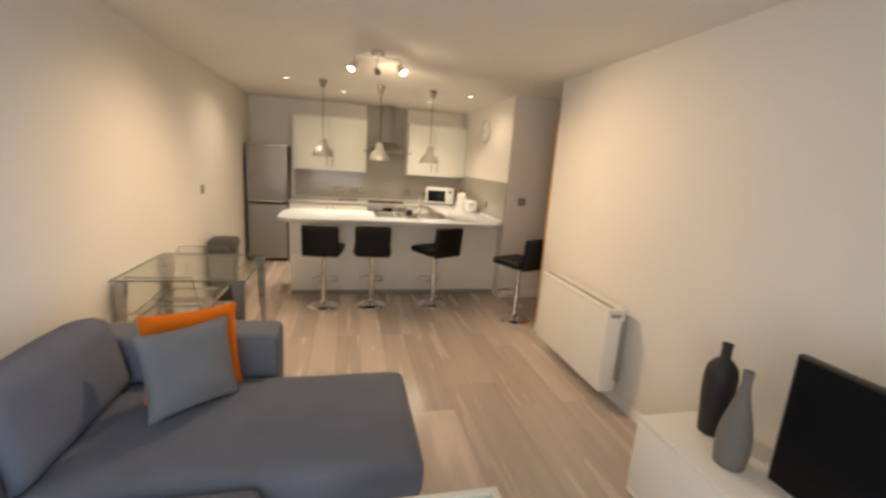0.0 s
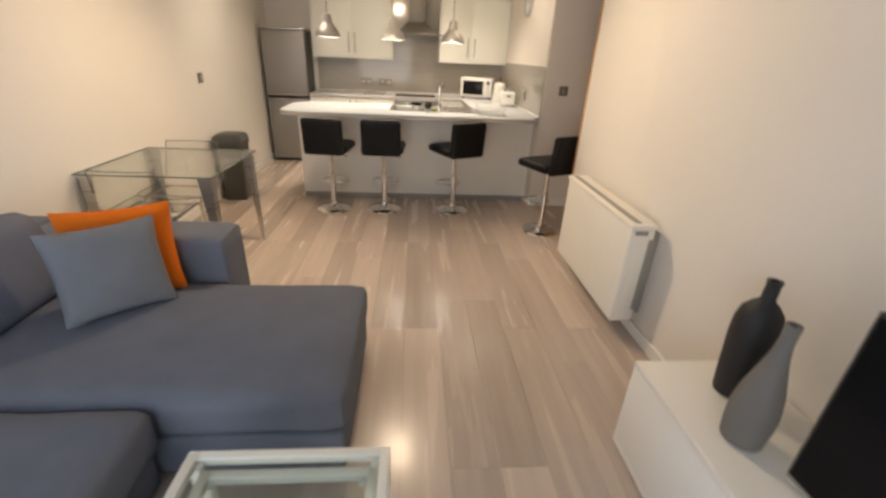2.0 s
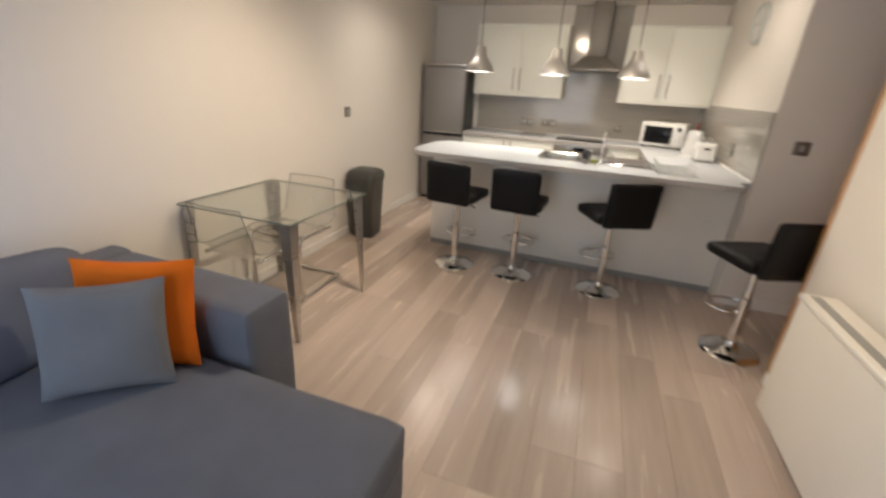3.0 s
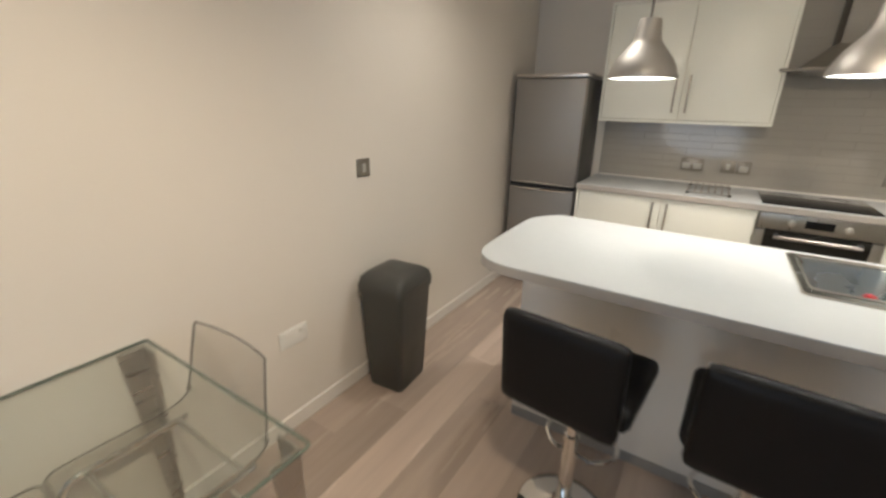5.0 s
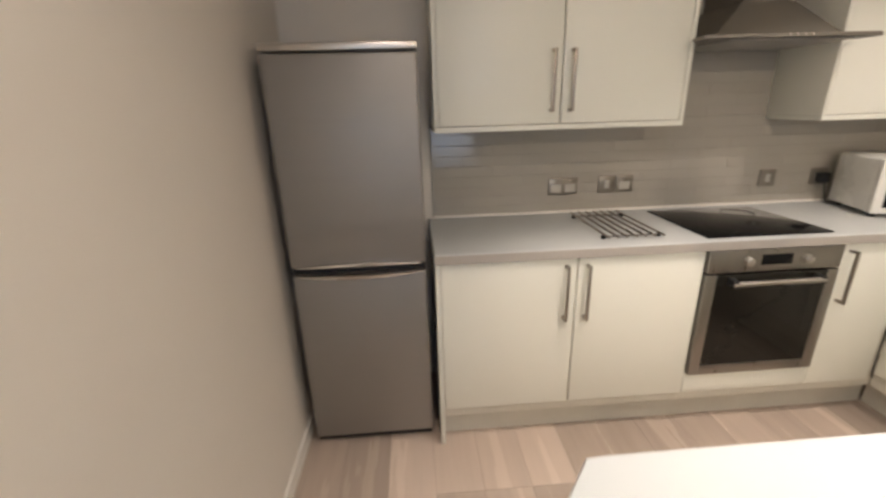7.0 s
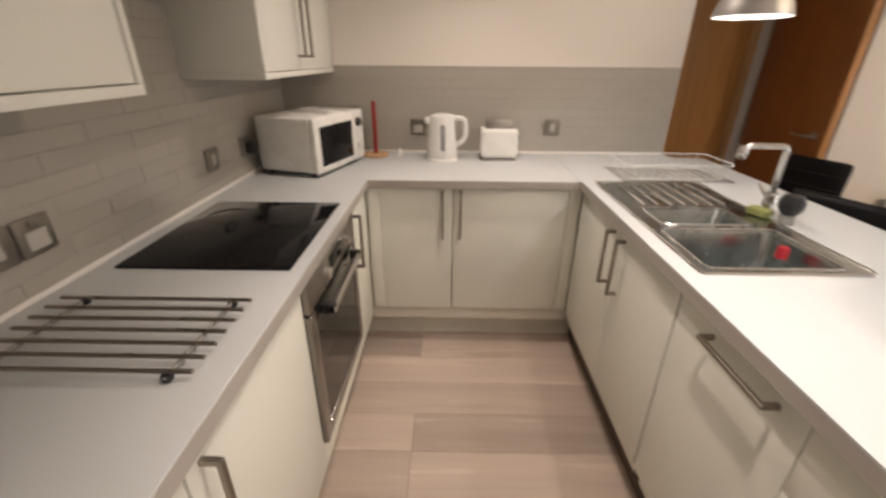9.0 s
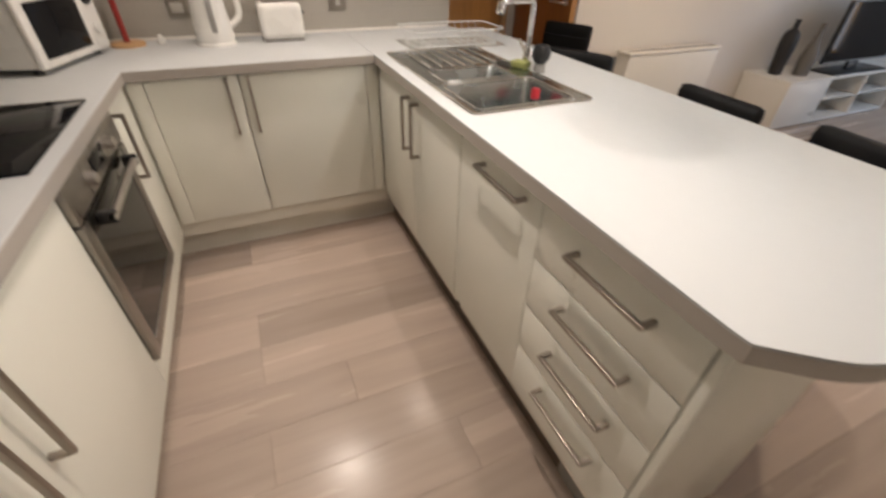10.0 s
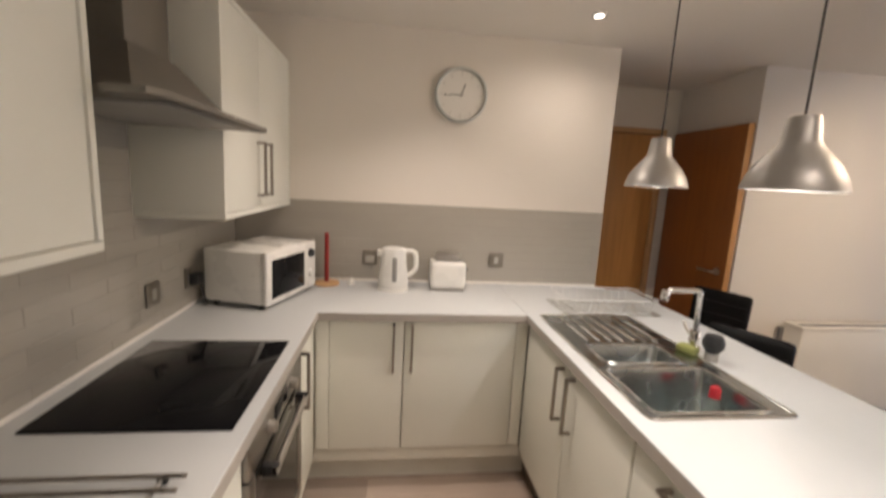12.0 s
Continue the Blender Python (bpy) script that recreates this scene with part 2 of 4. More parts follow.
def tube(bm, pts, r, n=10, closed=False):
    pts = [Vector(p) for p in pts]
    rings = []
    k = len(pts)
    up = Vector((0, 0, 1))
    for i, p in enumerate(pts):
        a = pts[(i - 1) % k] if (closed or i) else p
        b = pts[(i + 1) % k] if (closed or i < k - 1) else p
        d = (b - a).normalized()
        if i == 0:
            side = d.cross(up)
            if side.length < 0.1:
                side = d.cross(Vector((1, 0, 0)))
        side = (side - d * side.dot(d)).normalized()
        other = d.cross(side)
        rings.append([bm.verts.new(p + r * (side * math.cos(6.283185 * j / n) + other * math.sin(6.283185 * j / n))) for j in range(n)])
    pairs = list(zip(rings, rings[1:])) + ([(rings[-1], rings[0])] if closed else [])
    for a, b in pairs:
        for j in range(n):
            bm.faces.new((a[j], a[(j + 1) % n], b[(j + 1) % n], b[j]))
    if not closed:
        bm.faces.new(rings[0][::-1])
        bm.faces.new(rings[-1])
    bmesh.ops.recalc_face_normals(bm, faces=bm.faces)
    return bm


def rounded(pts, r, n=5, closed=False):
    """A path with its corners rounded."""
    pts = [Vector(p) for p in pts]
    out = []
    for i, p in enumerate(pts):
        if not closed and i in (0, len(pts) - 1):
            out.append(p)
            continue
        a, b = pts[i - 1], pts[(i + 1) % len(pts)]
        u, v = (a - p), (b - p)
        s = min(r, u.length * 0.49, v.length * 0.49)
        p0, p1 = p + u.normalized() * s, p + v.normalized() * s
        for j in range(n + 1):
            t = j / n
            out.append(p0 * (1 - t) ** 2 + p * 2 * t * (1 - t) + p1 * t * t)
    return out


def slab(bm, outline, z0, z1, bev=0.0):
    """A plate with the given outline in plan."""
    vs = [bm.verts.new((x, y, z0)) for x, y in outline]
    f = bm.faces.new(vs)
    top = bmesh.ops.extrude_face_region(bm, geom=[f])
    tv = [g for g in top["geom"] if isinstance(g, bmesh.types.BMVert)]
    bmesh.ops.translate(bm, verts=tv, vec=(0, 0, z1 - z0))
    bmesh.ops.recalc_face_normals(bm, faces=bm.faces)
    if bev:
        es = [e for e in bm.edges if all(abs(v.co.z - z1) < 1e-6 for v in e.verts) and len(e.link_faces) == 2]
        bmesh.ops.bevel(bm, geom=es, offset=bev, segments=2, affect="EDGES", profile=0.5)
    return bm


def softbox(bm, x0, y0, z0, x1, y1, z1, r=0.05, n=10, puff=0.0, rough=0.0, m=None):
    """A padded block: rounded edges, a swollen top and slight unevenness."""
    m = m or Matrix()
    c = Vector(((x0 + x1) / 2, (y0 + y1) / 2, (z0 + z1) / 2))
    h = Vector(((x1 - x0) / 2, (y1 - y0) / 2, (z1 - z0) / 2))
    r = min(r, *h)
    t = bmesh.new()
    bmesh.ops.create_cube(t, size=2)
    bmesh.ops.subdivide_edges(t, edges=t.edges, cuts=n, use_grid_fill=True)
    vs = {}
    for v in t.verts:
        s = Vector([math.copysign(abs(a) ** 0.75, a) for a in v.co])
        q = Vector((s.x * h.x, s.y * h.y, s.z * h.z))
        inner = Vector([max(-(h[i] - r), min(h[i] - r, q[i])) for i in range(3)])
        d = q - inner
        if d.length > 1e-6:
            q = inner + d.normalized() * r
        q.z += (puff if v.co.z > 0 else puff * 0.2) * (1 - s.x ** 2) * (1 - s.y ** 2) * (1 if v.co.z > 0 else 0)
        if rough:
            q += Vector((1, 1, 1)) * rough * noise.noise((q + c) * 5.0)
        vs[v] = bm.verts.new(m @ (q + c))
    for f in t.faces:
        bm.faces.new([vs[v] for v in f.verts])
    t.free()
    return bm


def finish(name, bm, mat, smooth=40):
    me = bpy.data.meshes.new(name)
    bm.to_mesh(me)
    bm.free()
    me.materials.append(mat)
    if smooth:
        me.shade_smooth()
        me.set_sharp_from_angle(angle=radians(smooth))
    return me


def part(name, bm, mat, parent, label="", smooth=40):
    if mat in CRISP:
        smooth = min(smooth, 25)
    ob = new(name, finish(name, bm, mat, smooth))
    ob.parent = parent
    if label:
        tagged(ob, label)
    return ob


def thing(name, label, category, m=None, group="", kind=""):
    ob = new(name)
    ob.empty_display_size = 0.1
    ob.matrix_world = m or Matrix()
    return tagged(ob, label, category, group, kind)


def structure(name, bm, mat, label, category, smooth=0):
    return tagged(new(name, finish(name, bm, mat, smooth)), label, category, kind="structure")


B = bmesh.new

# ---- the rooms ----
XL, XR, XC, YB, YF = 0.0, 3.25, 3.205, 0.0, -8.0
HX = 4.02
structure("wall_west", box(B(), -0.15, YF, -0.1, XL, 0.15, CEIL), WALL, "cream painted plaster wall beside sofa and table", "wall")
wall_back = structure("wall_north", box(B(), XL, YB, -0.1, XC + 0.15, 0.15, CEIL), WALL, "cream painted wall behind the kitchen units", "wall")
wall_clock = structure("wall_east_kitchen", box(B(), XC, -2.17, -0.1, HX, 0.0, CEIL), WALL, "cream painted kitchen wall with the clock", "wall")
structure("wall_east", box(B(), XR, YF, -0.1, HX, -3.16, CEIL), WALL, "cream painted wall behind heater and television", "wall")
hall = B()
box(hall, HX, -3.16, -0.1, HX + 0.15, -3.06, CEIL)
box(hall, HX, -2.27, -0.1, HX + 0.15, -2.17, CEIL)
box(hall, HX, -3.06, 2.02, HX + 0.15, -2.27, CEIL)
structure("wall_hall", hall, WALL, "painted wall round the doorway", "wall")
back = B()
box(back, 0.0, YF - 0.15, -0.1, 0.2, YF, CEIL)
box(back, 1.9, YF - 0.15, -0.1, XR, YF, CEIL)
box(back, 0.2, YF - 0.15, -0.1, 1.9, YF, 0.2)
box(back, 0.2, YF - 0.15, 2.1, 1.9, YF, CEIL)
structure("wall_south", back, WALL, "cream painted wall with a window opening", "wall")
structure("ceiling", box(B(), -0.15, YF - 0.15, CEIL, HX + 0.15, 0.15, CEIL + 0.12), CEILING, "off-white painted ceiling", "ceiling")
floor = structure("floor", box(B(), -0.15, YF - 0.15, -0.12, HX + 0.15, 0.15, -0.012), GAP, "grey-beige oak laminate plank floor", "floor")
sk = B()
box(sk, 0.0, YF, 0.0, 0.014, -0.02, 0.075, 0.003)
structure("baseboard_west", sk, SKIRT, "white painted skirting board along the wall", "skirting board")
structure("baseboard_east", box(B(), XR - 0.014, YF, 0.0, XR, -3.16, 0.075, 0.003), SKIRT, "white painted skirting board under the heater", "skirting board")
structure("baseboard_hall", box(B(), XC, -2.184, 0.0, HX, -2.17, 0.075, 0.003), SKIRT, "white painted skirting board in the doorway recess", "skirting board")
win = tagged(new("window_1"), "white framed window with daylight behind", "window", kind="structure")
fr = B()
for a in (0.2, 1.025, 1.85):
    box(fr, a, YF - 0.10, 0.2, a + 0.05, YF - 0.04, 2.1, 0.004)
for a in (0.2, 2.05):
    box(fr, 0.25, YF - 0.10, a, 1.85, YF - 0.041, a + 0.05, 0.004)
part("window_frame", fr, WHITE_PLASTIC, win)
for a in (0.25, 1.075):
    p = part("pane", box(B(), a, YF - 0.075, 0.25, a + 0.775, YF - 0.069, 2.05), GLASS, win)
    p.visible_shadow = False

# doorway: a closed light oak door in its frame, and a leaf folded open against the recess, its shaded face painted
# darker
door = tagged(new("door_1"), "closed light oak veneer door in a pale frame", "door", kind="structure")
dfr = B()
box(dfr, HX - 0.02, -2.31, 0, HX + 0.05, -2.27, 2.02, 0.004)
box(dfr, HX - 0.02, -3.06, 0, HX + 0.05, -3.02, 2.02, 0.004)
box(dfr, HX - 0.02, -3.02, 1.98, HX + 0.05, -2.31, 2.02, 0.004)
part("door_frame", dfr, BEECH, door)
part("door_leaf", box(B(), HX + 0.005, -3.015, 0.008, HX + 0.045, -2.315, 1.975, 0.003), OAK, door)
for z in (0.25, 1.0, 1.72):
    part("hinge", box(B(), HX - 0.002, -2.325, z, HX + 0.005, -2.305, z + 0.10, 0.002), STEEL, door)
leaf = tagged(new("door_2"), "open oak veneer door, face darkened for shade, with steel lever handle", "door", kind="structure")
part("door_leaf", box(B(), 3.265, -3.15, 0.008, 3.97, -3.11, 1.985, 0.003), SHADED_OAK, leaf)
part("lipping", box(B(), 3.256, -3.151, 0.008, 3.264, -3.109, 1.985, 0.001), OAK, leaf)
hd = B()
lathe(hd, [(0, 0), (0.026, 0), (0.026, 0.008), (0, 0.008)], 20, Matrix.Translation((3.33, -3.11, 1.0)) @ Matrix.Rotation(-math.pi / 2, 4, "X"))
tube(hd, rounded([(3.33, -3.105, 1.0), (3.33, -3.06, 1.0), (3.45, -3.06, 1.0)], 0.02), 0.008)
part("door_handle", hd, STEEL, leaf)


# ---- kitchen units ----
TOP = 0.91


def bar_handle(parent, a, b, out, mat=HANDLE):
    """A square bar handle from a to b, standing off its front along out."""
    a, b, out = Vector(a), Vector(b), Vector(out)
    h = B()
    s = 0.0055
    for p in (a, b):
        q = p + out * 0.030
        lo = [min(p[i], q[i]) - s * (out[i] == 0) for i in range(3)]
        hi = [max(p[i], q[i]) + s * (out[i] == 0) for i in range(3)]
        box(h, *lo, *hi)
    p, q = a + out * 0.026, b + out * 0.038
    lo = [min(p[i], q[i], ) - s * (out[i] == 0) for i in range(3)]
    hi = [max(p[i], q[i]) + s * (out[i] == 0) for i in range(3)]
    box(h, *lo, *hi, bev=0.002)
    return part("handle", h, mat, parent, smooth=30)


def front(name, parent, x0, y0, z0, x1, y1, z1):
    return part(name, box(B(), x0, y0, z0, x1, y1, z1, 0.0025), CREAM, parent)


def unit(name, label, category="kitchen cabinet", group="kitchen units"):
    return thing(name, label, category, group=group)


G = 0.003
FY = -0.548
BB = 0.19  # bottom of the fronts
# run along the back wall
u = unit("base_cabinet", "cream gloss two-door base cabinet next to the fridge")
part("body", box(B(), 0.634, -0.53, 0.14, 1.702, -0.02, 0.868), CARCASS, u)
part("end_panel", box(B(), 0.614, FY, 0.0, 0.633, -0.02, 0.868, 0.002), CREAM, u)
d = front("door", u, 0.636, FY, BB, 1.177 - G, FY + 0.018, 0.866)
bar_handle(d, (1.130, FY, 0.612), (1.130, FY, 0.835), (0, -1, 0))
d = front("door", u, 1.177 + G, FY, BB, 1.70, FY + 0.018, 0.866)
bar_handle(d, (1.215, FY, 0.612), (1.215, FY, 0.835), (0, -1, 0))
u = unit("oven_housing", "cream housing unit round the built-in oven")
hs = B()
box(hs, 1.703, -0.53, 0.14, 1.708, -0.02, 0.868)
box(hs, 2.279, -0.53, 0.14, 2.284, -0.02, 0.868)
box(hs, 1.708, -0.53, 0.14, 2.279, -0.02, 0.275)
part("body", hs, CARCASS, u)
front("panel", u, 1.704, FY, BB, 2.283, FY + 0.018, 0.283)
u = unit("narrow_cabinet", "narrow cream gloss base cabinet beside the oven")
part("body", box(B(), 2.286, -0.53, 0.14, 2.64, -0.02, 0.868), CARCASS, u)
d = front("door", u, 2.287, FY, BB, 2.598, FY + 0.018, 0.866)
bar_handle(d, (2.322, FY, 0.612), (2.322, FY, 0.835), (0, -1, 0))
# wing under the clock
WX, WB = 2.616, 0.222
u = unit("wing_cabinet", "cream gloss two-door corner base cabinet below the kettle")
part("body", box(B(), 2.645, -1.56, 0.14, XC - 0.005, -0.535, 0.868), CARCASS, u)
front("filler_panel", u, WX, -0.612, WB, WX + 0.018, -0.552, 0.866)
d = front("door", u, WX, -0.955 + G, WB, WX + 0.018, -0.615, 0.866)
bar_handle(d, (WX, -0.906, 0.632), (WX, -0.906, 0.852), (-1, 0, 0))
d = front("door", u, WX, -1.49, WB, WX + 0.018, -0.955 - G, 0.866)
bar_handle(d, (WX, -0.990, 0.632), (WX, -0.990, 0.852), (-1, 0, 0))
front("filler_panel", u, WX, -1.547, WB, WX + 0.018, -1.493, 0.866)
# peninsula
PY, PB = -1.552, 0.20
u = unit("sink_cabinet", "cream gloss two-door cabinet under the steel sink")
sb = B()
box(sb, 1.738, -1.97, 0.14, 2.64, -1.574, 0.60)
box(sb, 1.738, -1.97, 0.60, 1.744, -1.574, 0.868)
box(sb, 2.62, -1.97, 0.60, 2.64, -1.574, 0.868)
part("body", sb, CARCASS, u)
d = front("door", u, 2.145 + G, PY - 0.018, PB, 2.612, PY, 0.866)
bar_handle(d, (2.192, PY, 0.628), (2.192, PY, 0.836), (0, 1, 0))
d = front("door", u, 1.727, PY - 0.018, PB, 2.145 - G, PY, 0.866)
bar_handle(d, (2.097, PY, 0.628), (2.097, PY, 0.836), (0, 1, 0))
u = unit("dishwasher_cabinet", "cream gloss integrated appliance front with steel handle")
part("body", box(B(), 1.283, -1.97, 0.14, 1.700, -1.574, 0.868), CARCASS, u)
d = front("door", u, 1.287, PY - 0.018, PB, 1.715, PY, 0.866)
bar_handle(d, (1.355, PY, 0.830), (1.565, PY, 0.830), (0, 1, 0))
u = unit("drawer_cabinet", "cream gloss four-drawer cabinet at the peninsula end")
part("body", box(B(), 0.834, -1.97, 0.14, 1.281, -1.574, 0.868), CARCASS, u)
part("end_panel", box(B(), 0.812, -1.985, 0.0, 0.832, PY, 0.868, 0.002), CREAM, u)
for z0, z1, hz in ((0.702, 0.866, 0.808), (0.541, 0.699, 0.648), (0.381, 0.539, 0.486), (PB, 0.379, 0.332)):
    d = front("drawer", u, 0.836, PY - 0.018, z0, 1.2845, PY, z1)
    bar_handle(d, (0.940, PY, hz), (1.149, PY, hz), (0, 1, 0))
bp = thing("peninsula_back_panel", "white painted panel behind the bar stools", "panel")
part("board", box(B(), 0.812, -2.012, 0.0, 3.20, -1.987, 0.868, 0.002), WHITE_LAC, bp)
part("rail", box(B(), 0.814, -2.018, 0.0, 3.19, -2.0125, 0.05, 0.002), GREY_PLASTIC, bp)
# plinths
pl = thing("plinth", "cream plinth board under the kitchen cabinets", "plinth", group="kitchen plinths")
part("board", box(B(), 0.636, -0.470, 0.0, 2.70, -0.455, 0.139), PLINTH, pl)
pl = thing("plinth", "cream plinth board under the corner cabinet", "plinth", group="kitchen plinths")
part("board", box(B(), 2.712, -1.63, 0.0, 2.728, -0.473, 0.139), PLINTH, pl)
# this board has the shadow below the cabinets in its colour
pl = thing("plinth", "plinth board under the peninsula cabinets, shadow painted in dark brown", "plinth", group="kitchen plinths")
part("board", box(B(), 1.06, -1.632, 0.0, 2.71, -1.617, 0.139), SHADE_PLINTH, pl)
part("vent_grille", box(B(), 0.835, -1.628, 0.0, 1.056, -1.612, 0.139, 0.002), GREY_PLASTIC, pl, "grey plinth vent")

# worktops
wt = thing("worktop", "white laminate worktop along the wall and under the clock", "worktop")
out = [(0.612, -0.004), (0.612, -0.563), (2.598, -0.563), (2.598, -1.5325), (XC - 0.002, -1.5325), (XC - 0.002, -0.004)]
part("board", slab(B(), out, 0.872, TOP, 0.003), WORKTOP, wt, smooth=30)
eb = B()
box(eb, 0.614, -0.5655, 0.8725, 2.600, -0.5632, 0.9065)
box(eb, 2.5955, -1.53, 0.8725, 2.5978, -0.566, 0.9065)
part("edge_band", eb, EDGE, wt, "edge band with its shade painted in grey")
ups = B()
box(ups, 0.64, -0.016, TOP, XC - 0.02, -0.0015, TOP + 0.014, 0.003)
box(ups, XC - 0.017, -2.16, TOP, XC - 0.0015, -0.018, TOP + 0.014, 0.003)
part("upstand", ups, SKIRT, wt)
pw = thing("peninsula_worktop", "white laminate breakfast bar with rounded end", "worktop")


def bar_outline():
    pts = rounded([(3.0, -2.358, 0), (0.712, -2.358, 0), (0.700, -1.9, 0)], 0.2, 8) + rounded([(0.700, -1.9, 0), (0.70, -1.66, 0), (0.80, -1.536, 0)], 0.22, 8)[1:]
    pts += [Vector((0.83, -1.5335, 0)), Vector((XC - 0.002, -1.5335, 0)), Vector((XC - 0.002, -2.165, 0)), Vector((3.118, -2.20, 0))]
    pts += [Vector((3.118, -2.325, 0)), Vector((3.108, -2.350, 0)), Vector((3.09, -2.358, 0))]
    return [(p.x, p.y) for p in pts]


SX0, SX1, SY0, SY1 = 1.724, 2.60, -2.042, -1.590
BOWLS = [(1.748, -1.985, 2.030, -1.618, 0.17), (2.066, -1.945, 2.235, -1.645, 0.09)]
po = bar_outline()
pb = B()
vo = [pb.verts.new((x, y, TOP)) for x, y in po]
cut = [(SX0 + 0.015, SY0 + 0.015), (SX0 + 0.015, SY1 - 0.015), (SX1 - 0.015, SY1 - 0.015), (SX1 - 0.015, SY0 + 0.015)]
vi = [pb.verts.new((x, y, TOP)) for x, y in cut]
loop = [pb.edges.new((ring[i], ring[(i + 1) % len(ring)])) for ring in (vo, vi) for i in range(len(ring))]
bmesh.ops.triangle_fill(pb, use_beauty=True, use_dissolve=False, edges=loop)
geo = bmesh.ops.extrude_face_region(pb, geom=pb.faces[:])
bmesh.ops.translate(pb, verts=[g for g in geo["geom"] if isinstance(g, bmesh.types.BMVert)], vec=(0, 0, -0.038))
bmesh.ops.recalc_face_normals(pb, faces=pb.faces)
part("board", pb, WORKTOP, pw, smooth=25)
eb = B()
ring = [Vector((x, y, 0)) for x, y in po]
n = len(ring)
low, high = [], []
for i, p in enumerate(ring):
    t = (ring[(i + 1) % n] - ring[i - 1]).normalized()
    q = p - Vector((t.y, -t.x, 0)) * 0.0022
    low.append(eb.verts.new((q.x, q.y, 0.8725)))
    high.append(eb.verts.new((q.x, q.y, 0.9062)))
for i in range(n):
    if ring[i].x > 3.15 and ring[(i + 1) % n].x > 3.10:
        continue
    eb.faces.new((low[i], low[(i + 1) % n], high[(i + 1) % n], high[i]))
part("edge_band", eb, EDGE, pw, "edge band with its shade painted in grey")

# sink
sk = thing("sink", "stainless steel one and a half bowl sink with drainer", "sink")
sm = B()
xs = sorted({SX0, SX1, *[b[0] for b in BOWLS], *[b[2] for b in BOWLS]})
ys = sorted({SY0, SY1, *[b[1] for b in BOWLS], *[b[3] for b in BOWLS]})
for i in range(len(xs) - 1):
    for j in range(len(ys) - 1):
        cx, cy = (xs[i] + xs[i + 1]) / 2, (ys[j] + ys[j + 1]) / 2
        if any(b[0] < cx < b[2] and b[1] < cy < b[3] for b in BOWLS):
            continue
        sm.faces.new([sm.verts.new(c) for c in ((xs[i], ys[j], TOP + 0.004), (xs[i + 1], ys[j], TOP + 0.004), (xs[i + 1], ys[j + 1], TOP + 0.004), (xs[i], ys[j + 1], TOP + 0.004))])
bmesh.ops.remove_doubles(sm, verts=sm.verts, dist=0.0005)
part("deck", sm, SINK_STEEL, sk)
rim = B()
tube(rim, rounded([(SX0, SY0, TOP + 0.003), (SX1, SY0, TOP + 0.003), (SX1, SY1, TOP + 0.003), (SX0, SY1, TOP + 0.003)], 0.02, 4, True), 0.005, 8, True)
part("rim", rim, CHROME, sk)
for x0, y0, x1, y1, dp in BOWLS:
    bb = B()
    rings = []
    for z, k in ((TOP + 0.0045, 0.0), (TOP - 0.01, 0.006), (TOP - dp + 0.03, 0.014), (TOP - dp + 0.008, 0.026), (TOP - dp, 0.05)):
        rr = rounded([(x0 + k, y0 + k, z), (x1 - k, y0 + k, z), (x1 - k, y1 - k, z), (x0 + k, y1 - k, z)], 0.03 + k * 0.3, 4, True)
        rings.append([bb.verts.new(p) for p in rr])
    for a, b in zip(rings, rings[1:]):
        for i in range(len(a)):
            bb.faces.new((a[i], b[i], b[(i + 1) % len(a)], a[(i + 1) % len(a)]))
    bb.faces.new(rings[-1])
    lp = part("bowl", bb, SINK_STEEL, sk, smooth=60)
    fr = B()
    tube(fr, rounded([(x0, y0, TOP + 0.005), (x1, y0, TOP + 0.005), (x1, y1, TOP + 0.005), (x0, y1, TOP + 0.005)], 0.03, 4, True), 0.004, 8, True)
    part("bowl_rim", fr, CHROME, lp)
    part("plug_hole", lathe(B(), [(0, TOP - dp + 0.003), (0.03, TOP - dp + 0.002), (0.035, TOP - dp + 0.0005)], 20, Matrix.Translation(((x0 + x1) / 2, (y0 + y1) / 2, 0))), CHROME, lp)
for i in range(7):
    y = SY0 + 0.07 + i * 0.05
    part("drainer_rib", tube(B(), [(2.262, y, TOP + 0.004), (2.277, y, TOP + 0.007), (2.55, y, TOP + 0.007), (2.565, y, TOP + 0.004)], 0.005, 8), CHROME, sk)
tap = thing("mixer_tap", "chrome mixer tap with a bent spout", "tap", pose(2.21, -2.085, TOP))
part("base", lathe(B(), [(0, 0), (0.028, 0), (0.028, 0.012), (0.02, 0.02), (0.02, 0.07), (0.017, 0.075), (0, 0.075)], 24), CHROME, tap)
part("spout", tube(B(), rounded([(0, 0, 0.07), (0, 0.0, 0.238), (0.008, 0.125, 0.238), (0.010, 0.140, 0.212)], 0.022, 6), 0.0105, 14), CHROME, tap)
part("spout_head", lathe(B(), [(0, -0.022), (0.013, -0.022), (0.0165, -0.012), (0.0165, 0.012), (0.011, 0.024), (0, 0.026)], 20, Matrix.Translation((0.010, 0.142, 0.214))), CHROME, tap)
part("lever", tube(B(), [(0.018, 0, 0.05), (0.05, -0.005, 0.062), (0.085, -0.01, 0.085)], 0.006, 8), CHROME, tap)
br = thing("washing_up_brush", "dark round scouring pad resting by the tap", "scourer", pose(2.10, -2.075, TOP + 0.0))
part("head", lathe(B(), [(0, 0.03), (0.022, 0.034), (0.036, 0.055), (0.038, 0.075), (0.028, 0.098), (0, 0.105)], 20), BLACK_PLASTIC, br)
part("base", lathe(B(), [(0, 0), (0.024, 0), (0.022, 0.03), (0, 0.03)], 16), GREY_PLASTIC, br)
